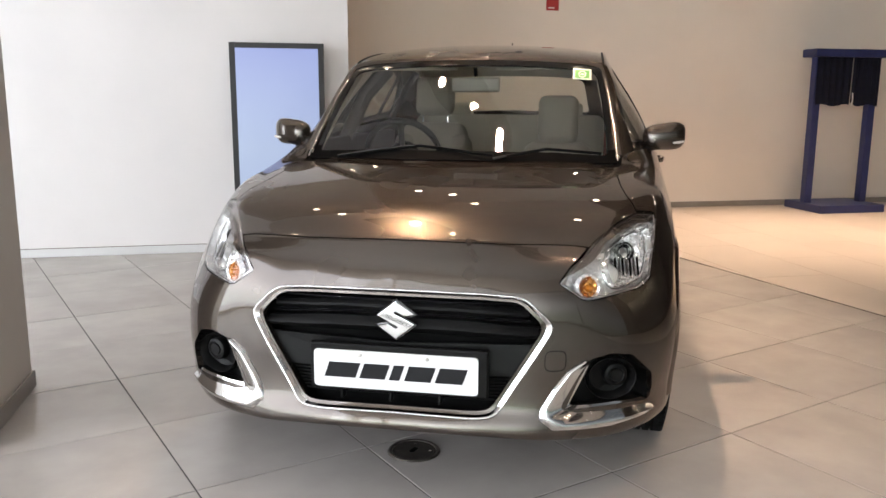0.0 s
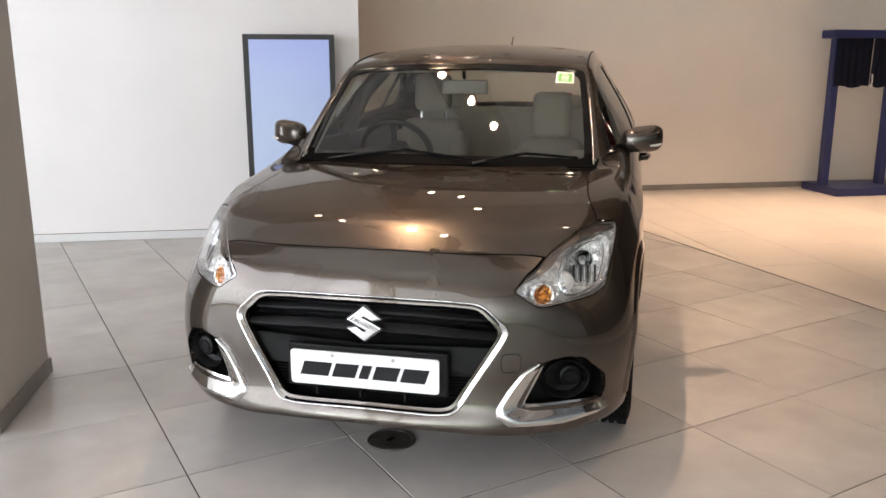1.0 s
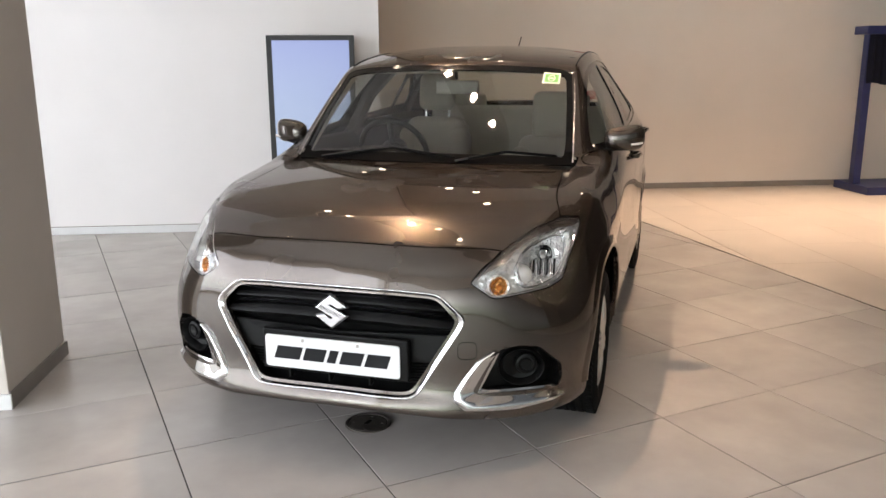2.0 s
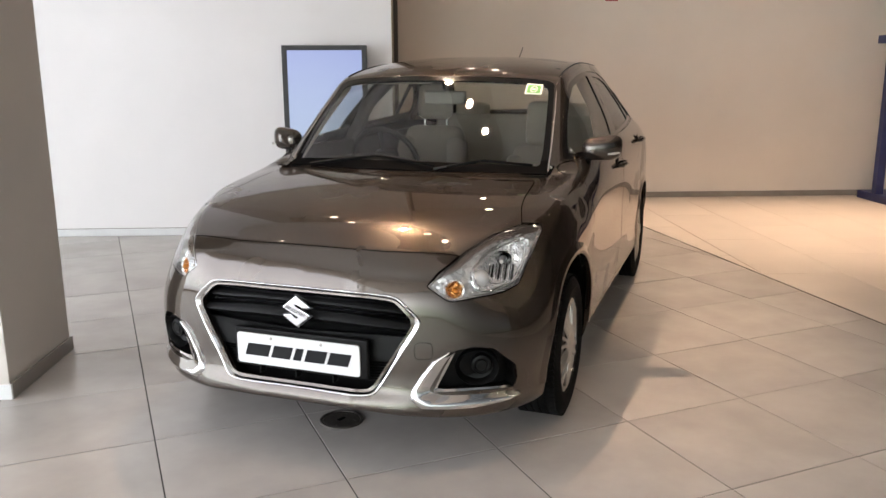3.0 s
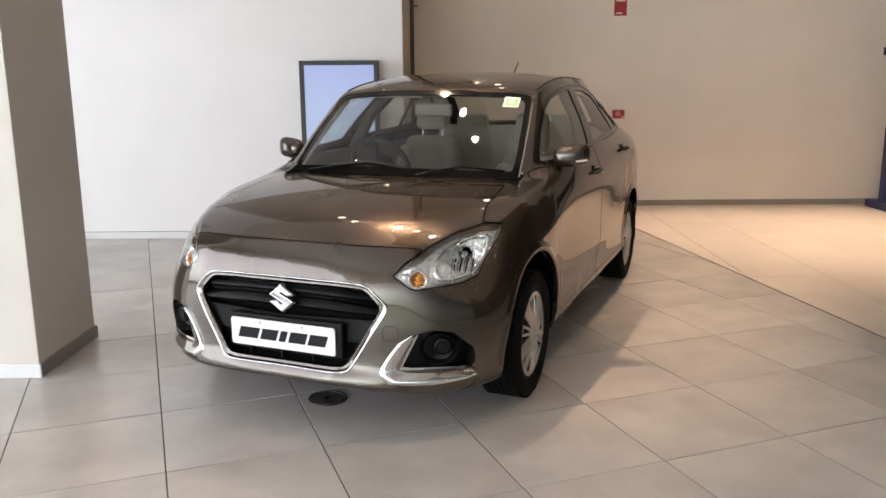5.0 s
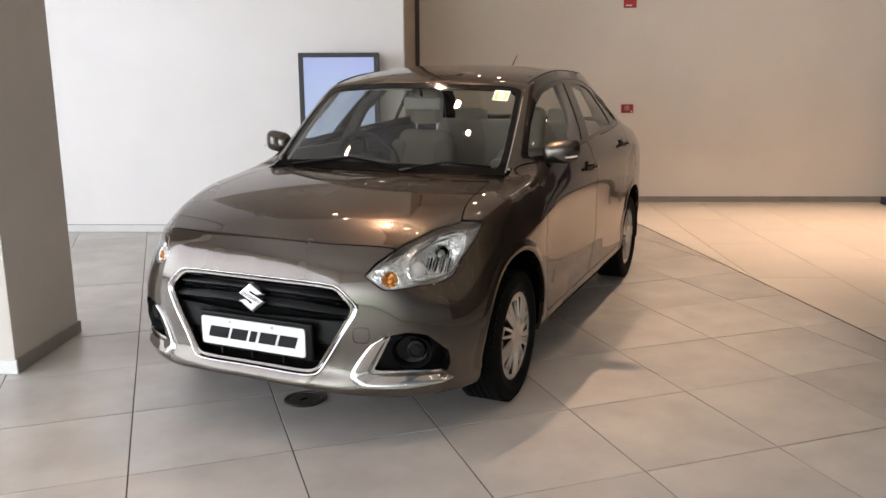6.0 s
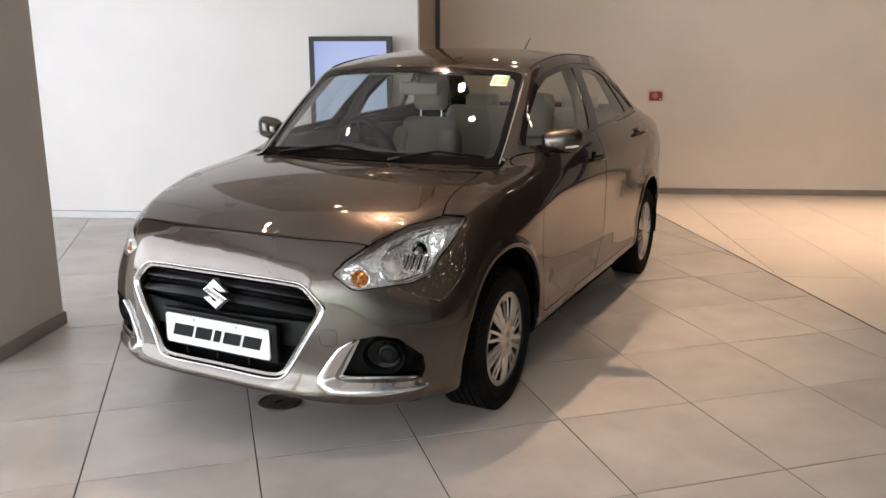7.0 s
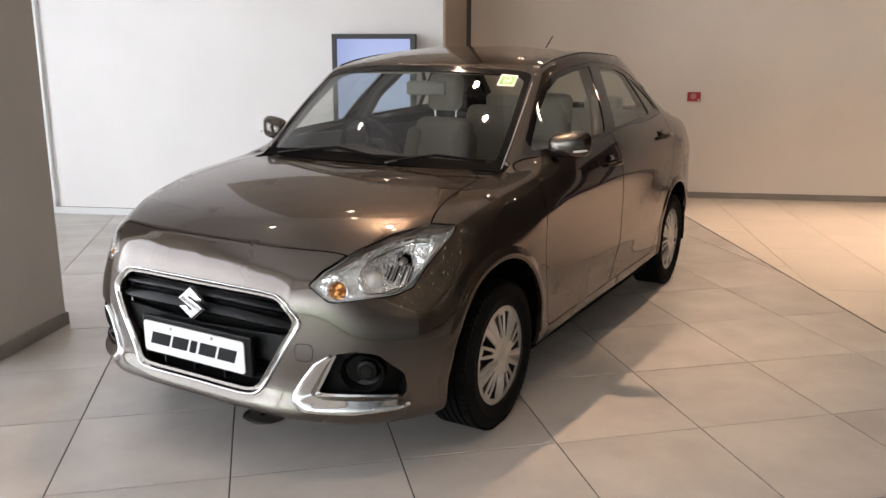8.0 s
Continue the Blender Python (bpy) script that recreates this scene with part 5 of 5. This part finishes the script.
# door mirrors
for _sg in (1, -1):
    _bm = bmesh.new()
    bmesh.ops.create_uvsphere(_bm, u_segments=40, v_segments=24, radius=1)
    for _v in _bm.verts:
        x, y, z = (math.copysign(abs(c) ** 0.62, c) for c in _v.co)
        back = max(0.0, y)
        k = 1.0 - 0.28 * max(0.0, -y) ** 1.5
        _v.co = (0.090 * x * k + 0.006 * y, (0.062 if y < 0 else 0.030) * y + 0.014 * x, 0.058 * z * k * (1.0 + 0.10 * x) + 0.006 * x - 0.004)
    bmesh.ops.transform(_bm, matrix=Matrix.Translation((0.848 if _sg > 0 else -0.826, 1.385 if _sg > 0 else 1.40, 1.062)) @ Matrix.Scale(_sg, 4, (1, 0, 0)), verts=_bm.verts)
    _shift = 0.0 if _sg > 0 else 0.022
    _mir = part("door_mirror", _bm, PAINT, car, "body coloured door mirror on a black foot", smooth=True, sharp=60)
    part("mirror_glass", slab(rounded([(-0.068, -0.036), (0.070, -0.042), (0.072, 0.040), (-0.064, 0.034)], 0.02), 0.003, lambda a, b, h: (_sg * ((0.856 if _sg > 0 else 0.834) + a), 1.4155 + (0 if _sg > 0 else 0.012) + h + 0.15 * a, 1.060 + b)), surface("mirror", (0.9, 0.9, 0.9), 0.02, 1.0, bump=0, rough_vary=0.0), _mir)
    part("mirror_foot", tube([(_sg * 0.755, 1.36, 1.005), (_sg * 0.80, 1.37, 1.010), (_sg * 0.85, 1.38, 1.022)], [0.026, 0.022, 0.018], 12, flat=0.6), BLACK_PLASTIC, _mir, smooth=True)
    part("side_repeater", tube([(_sg * 0.885 + _shift, 1.333, 1.034), (_sg * 0.912 + _shift, 1.350, 1.036), (_sg * 0.930 + _shift, 1.380, 1.038)], [0.004, 0.006, 0.004], 8), PALE, _mir, smooth=True)

# wipers
for _piv, _mid, _tip, _arm in (((-0.50, 1.045, 0.972), (-0.15, 1.052, 1.022), (0.160, 1.000, 0.992), ((-0.50, 1.05, 0.972), (-0.34, 1.06, 1.002), (-0.17, 1.052, 1.022))),
                               ((0.215, 1.000, 0.988), (0.37, 1.060, 1.016), (0.585, 1.108, 0.998), ((0.16, 0.985, 0.975), (0.27, 1.027, 1.000), (0.36, 1.056, 1.014)))):
    _bl = part("wiper", tube([tuple(Vector(_piv).lerp(Vector(_mid), t)) for t in (0, .25, .5, .75, 1)] + [tuple(Vector(_mid).lerp(Vector(_tip), t)) for t in (.3, .6, 1)], 0.0045, 8, flat=1.3), MATT_BLACK, car, smooth=True)
    part("wiper_arm", tube(_arm, [0.009, 0.006, 0.005], 8), GLOSS_BLACK, _bl, smooth=True)

# windscreen sticker, antenna
_st = part("sticker", slab([(0.452, 1.300), (0.534, 1.296), (0.531, 1.344), (0.452, 1.350)], 0.001, lambda a, b, h: (a, 1.483 + (b - 1.306) * 1.17 + (a - 0.46) * 0.22 + h - 0.012, b)), surface("pale_green_paper", (0.70, 0.76, 0.62), 0.5, vary=0.04), car, "pale green square windscreen sticker")
_place = lambda a, b, h: (a, 1.483 + (b - 1.306) * 1.17 + (a - 0.46) * 0.22 - h - 0.014, b)
part("sticker_print", slab([(0.461, 1.306), (0.525, 1.303), (0.523, 1.338), (0.461, 1.342)], 0.001, _place), STICKER, _st, "green printed square")
_ring = [(0.493 + 0.015 * math.cos(t), 1.322 + 0.013 * math.sin(t)) for t in np.linspace(0, 6.2832, 25)[:-1].tolist()]
part("sticker_ring", tube([_place(a, b, 0.002) for a, b in _ring], 0.0024, 6, closed=True), PALE, _st)
part("sticker_bar", slab([(0.485, 1.319), (0.501, 1.319), (0.501, 1.325), (0.485, 1.325)], 0.0015, _place), PALE, _st)
_an = part("antenna", tube([(0.02, 2.94, 1.43), (0.02, 3.00, 1.475), (0.02, 3.08, 1.532), (0.02, 3.125, 1.565)], [0.010, 0.0045, 0.0035, 0.003], 8), BLACK_PLASTIC, car, smooth=True)
part("antenna_base", box((-0.002, 2.89, 1.420), (0.042, 2.97, 1.452), 0.01), BLACK_PLASTIC, _an)

# roof ditch strips and the chrome-like line up the windscreen edge
for _sg in (1, -1):
    part("roof_strip", tube([(_sg * (p[0] - 0.012), p[1], p[2] + 0.004) for p in edge(np.linspace(12.2, 16.0, 22)).tolist()], 0.004, 6), BLACK_PLASTIC, car)
    _line = [(_sg * x, y, z) for x, y, z in ((0.652, 1.125, 0.968), (0.640, 1.24, 1.066), (0.615, 1.42, 1.215), (0.583, 1.60, 1.352))]
    part("windscreen_moulding", tube(_line, 0.0042, 8), MOULDING, car, "thin satin metal moulding along the windscreen")


# ---- the cabin, seen through the glass ----
def cushion(lo, hi, bevel, m, parent, name, mat, label=""):
    return part(name, box(lo, hi, bevel, m=m, segments=4), mat, parent, label, smooth=True, sharp=60)


for _x, _dz in ((-0.335, 0.0), (0.358, -0.10)):
    _seat = cushion((-0.24, -0.25, -0.09), (0.24, 0.25, 0.09), 0.06, Matrix.Translation((_x, 1.98, 0.55 + _dz)) @ Matrix.Rotation(radians(8), 4, "X"), car, "front_seat", BEIGE_SEAT, "beige fabric front seat with a tall backrest")
    cushion((-0.19, -0.07, -0.30), (0.19, 0.085, 0.30), 0.075, Matrix.Translation((_x, 2.28, 0.79 + _dz)) @ Matrix.Rotation(radians(-14), 4, "X"), _seat, "backrest", BEIGE_SEAT)
    for _d in (-1, 1):
        cushion((-0.055, -0.085, -0.27), (0.055, 0.09, 0.24), 0.045, Matrix.Translation((_x + _d * 0.175, 2.265, 0.775 + _dz)) @ Matrix.Rotation(radians(-14), 4, "X") @ Matrix.Rotation(radians(-5 * _d), 4, "Y"), _seat, "side_bolster", BEIGE_SEAT)
    cushion((-0.110, -0.05, -0.105 if _dz == 0 else -0.155), (0.110, 0.05, 0.112), 0.045, Matrix.Translation((_x, 2.36, 1.222 + _dz)) @ Matrix.Rotation(radians(-8), 4, "X"), _seat, "headrest", BEIGE_SEAT)
    for _d in (-0.072, 0.072):
        part("headrest_post", tube([(_x + _d, 2.355, 1.05 + _dz), (_x + _d, 2.362, 1.15 + _dz)], 0.006, 8), CHROME, _seat, smooth=True)
_bench = cushion((-0.62, -0.24, -0.09), (0.62, 0.24, 0.09), 0.06, Matrix.Translation((0, 2.85, 0.55)), car, "rear_seat", TRIM_BEIGE, "beige rear bench seat")
cushion((-0.62, -0.08, -0.30), (0.62, 0.08, 0.30), 0.06, Matrix.Translation((0, 3.10, 0.82)) @ Matrix.Rotation(radians(-20), 4, "X"), _bench, "backrest", TRIM_BEIGE)
for _x in (-0.36, 0.36):
    cushion((-0.12, -0.05, -0.06), (0.12, 0.05, 0.06), 0.03, Matrix.Translation((_x, 3.20, 1.13)), _bench, "headrest", TRIM_BEIGE)
part("parcel_shelf", box((-0.60, 3.16, 1.03), (0.60, 3.46, 1.06), 0.01), TRIM_BEIGE, car)
_bm = bmesh.new()
_rows = []
for _i in range(21):
    _x = -0.70 + 1.40 * _i / 20
    _h = 0.035 * math.exp(-((_x + 0.36) / 0.20) ** 2)
    _rows.append([_bm.verts.new((_x, y + 0.10 * (_x / 0.7) ** 2, z + hz * _h)) for y, z, hz in ((1.02, 0.93, 0), (1.18, 0.955, 0), (1.36, 0.965, 0.6), (1.46, 0.955, 1.0), (1.52, 0.915, 0.6), (1.50, 0.80, 0), (1.46, 0.60, 0), (1.12, 0.58, 0))])
for _ra, _rb in zip(_rows, _rows[1:]):
    for _k in range(8):
        _bm.faces.new((_ra[_k], _ra[(_k + 1) % 8], _rb[(_k + 1) % 8], _rb[_k]))
part("dashboard", _bm, DASH_BLACK, car, "black vinyl dashboard", smooth=True)
_m = Matrix.Translation((-0.345, 1.60, 0.945)) @ Matrix.Rotation(radians(-66), 4, "X")
_rim2 = [tuple(_m @ Vector((0.180 * math.cos(t), 0.180 * math.sin(t), 0))) for t in np.linspace(0, 2 * math.pi, 41)[:-1].tolist()]
_sw = part("steering_wheel", tube(_rim2, 0.015, 10, closed=True), DASH_BLACK, car, "black three spoke steering wheel", smooth=True)
part("wheel_hub", lathe(((0.0, 0.03), (0.05, 0.028), (0.065, 0.012), (0.065, -0.02), (0.03, -0.09)), 24, _m @ Matrix.Diagonal((1.15, 0.9, -1, 1))), DASH_BLACK, _sw, smooth=True)
for _t in (0.1, math.pi - 0.1, -math.pi / 2):
    part("spoke", tube([tuple(_m @ Vector((0.05 * math.cos(_t), 0.05 * math.sin(_t), -0.005))), tuple(_m @ Vector((0.175 * math.cos(_t), 0.175 * math.sin(_t), 0)))], 0.014, 8, flat=0.6), DASH_BLACK, _sw, smooth=True)
_rv = part("interior_mirror", box((-0.112, -0.014, -0.034), (0.112, 0.014, 0.034), 0.012, m=Matrix.Translation((0.008, 1.575, 1.276)), segments=3), TRIM_MIRROR, car, "grey backed inside mirror", smooth=True)
part("mirror_stem", tube([(0.008, 1.56, 1.315), (0.006, 1.545, 1.365)], 0.009, 8), BLACK_PLASTIC, _rv)
for _sg in (1, -1):
    part("sun_visor", box((-0.20, -0.07, -0.008), (0.20, 0.07, 0.008), 0.006, m=Matrix.Translation((_sg * 0.29, 1.70, 1.366)) @ Matrix.Rotation(radians(14), 4, "X")), TRIM_BEIGE, car)
    # cabin side: door card below the glass, pillar linings above
    part("door_card", box((_sg * 0.745 - 0.012, 1.35, 0.45), (_sg * 0.745 + 0.012, 3.0, 1.02), 0.01), TRIM_GREY, car)
    for _pa in (((0.640, 1.17, 0.975), (0.606, 1.40, 1.165), (0.570, 1.62, 1.330)), ((0.765, 2.03, 1.00), (0.690, 2.14, 1.22), (0.590, 2.25, 1.360)), ((0.76, 3.02, 1.08), (0.665, 2.97, 1.25), (0.56, 2.88, 1.37))):
        part("pillar_trim", tube([(_sg * x, y, z) for x, y, z in _pa], 0.046 if 2.0 < _pa[0][1] < 2.2 else 0.022, 10, flat=0.8), TRIM_BEIGE if _pa[0][1] < 1.5 else TRIM_GREY, car, smooth=True)
_rows = []
_bm = bmesh.new()
for _i in range(21):
    _t = -1 + 2 * _i / 20
    _rows.append([_bm.verts.new(tuple((top_surface(np.array(a), np.array(abs(_t)))) * np.array([math.copysign(0.97, _t), 1, 1]) - np.array([0, 0, 0.035]))) for a in (7.6, 8.5, 9.5, 10.5, 11.5, 12.2)])
for _ra, _rb in zip(_rows, _rows[1:]):
    for _k in range(5):
        _bm.faces.new((_ra[_k], _ra[_k + 1], _rb[_k + 1], _rb[_k]))
part("headliner", _bm, TRIM_BEIGE, car, "beige roof lining", smooth=True)


# ---- floor tiles, each a piece of its own ----
LINE = Matrix.Translation((2.02, 0.06, 0)) @ Matrix.Rotation(radians(79.0), 4, "Z")   # edge of the cream floor, along its x


def tile_mesh(name, sx, sy, mat, joint=0.005):
    bm = box((joint / 2, joint / 2, -0.012), (sx - joint / 2, sy - joint / 2, 0.0))
    bmesh.ops.bevel(bm, geom=[e for e in bm.edges if all(abs(v.co.z) < 1e-5 for v in e.verts)], offset=0.0012, segments=1, affect="EDGES")
    return finish(bm, name, mat)


def lay(name, mesh, m, size, keep, mat, parent):
    """Lays one tile; one that crosses the edge line is cut along it. keep: which side of the line stays."""
    inv = LINE.inverted()
    side = [keep * (inv @ m @ Vector((x, y, 0))).y for x in (0, size[0]) for y in (0, size[1])]
    if max(side) < 0.01:
        return
    if min(side) < 0.006:
        bm = bmesh.new()
        bm.from_mesh(mesh)
        co = m.inverted() @ LINE @ Vector((0, keep * 0.006, 0))
        no = (m.inverted() @ LINE).to_3x3() @ Vector((0, -keep, 0))
        got = bmesh.ops.bisect_plane(bm, geom=bm.verts[:] + bm.edges[:] + bm.faces[:], plane_co=co, plane_no=no, clear_outer=True)
        edges = [e for e in got["geom_cut"] if isinstance(e, bmesh.types.BMEdge)]
        if edges:
            bmesh.ops.contextual_create(bm, geom=edges)
        if len(bm.faces) < 3:
            return
        mesh = finish(bm, name, mat)
    ob = new(name, mesh)
    ob.parent = parent
    ob.matrix_basis = m


_grey = tile_mesh("tile", 0.6, 0.6, TILE)
NEAR = [(i, j) for i in range(-8, 5) for j in range(-7, 10)] + [(i, j) for i in range(0, 4) for j in range(-12, -7)]
for _i, _j in NEAR:
    lay("tile", _grey, Matrix.Translation((_i * 0.6, _j * 0.6, 0.0006 * math.sin(_i * 5.1 + _j * 3.3) - 0.0006)), (0.6, 0.6), 1, TILE, floor)
# the rest of the grey floor, joined
_bm = bmesh.new()
for _i in range(-14, 4):
    for _j in range(-16, 12):
        _c = [Vector((_i * 0.6 + a, _j * 0.6 + b, 0)) for a in (0, 0.6) for b in (0, 0.6)]
        _r = ROOM.inverted() @ (sum(_c, Vector()) / 4)
        if (_i, _j) in NEAR or min((LINE.inverted() @ c).y for c in _c) < 0.0 or not (-6.7 < _r.x and -7.2 < _r.y < 4.2):
            continue
        box((_i * 0.6 + 0.0025, _j * 0.6 + 0.0025, -0.012), (_i * 0.6 + 0.5975, _j * 0.6 + 0.5975, -0.0004), 0.0, _bm)
tagged(part("tile_field", _bm, TILE, floor), kind="stuff")
floor_cream = thing("floor_cream", Matrix(), "cream polished tile floor beside the back wall", "floor", kind="structure")
_cream = tile_mesh("tile", 0.59, 1.18, TILE_LIGHT, 0.003)
for _i in range(-2, 15):
    for _j in range(-6, 5):
        lay("tile", _cream, ROOM @ Matrix.Translation((1.62 + _i * 0.59, _j * 1.18 + (0.59 if _i % 2 else 0), 0)), (0.59, 1.18), -1, TILE_LIGHT, floor_cream)
_bm = box((-7.2, -0.004, -0.012), (5.8, 0.004, 0.0015))
solid("trim", _bm, TRIM_DARK, LINE, "thin dark metal strip between the two tile floors", "trim", "structure")
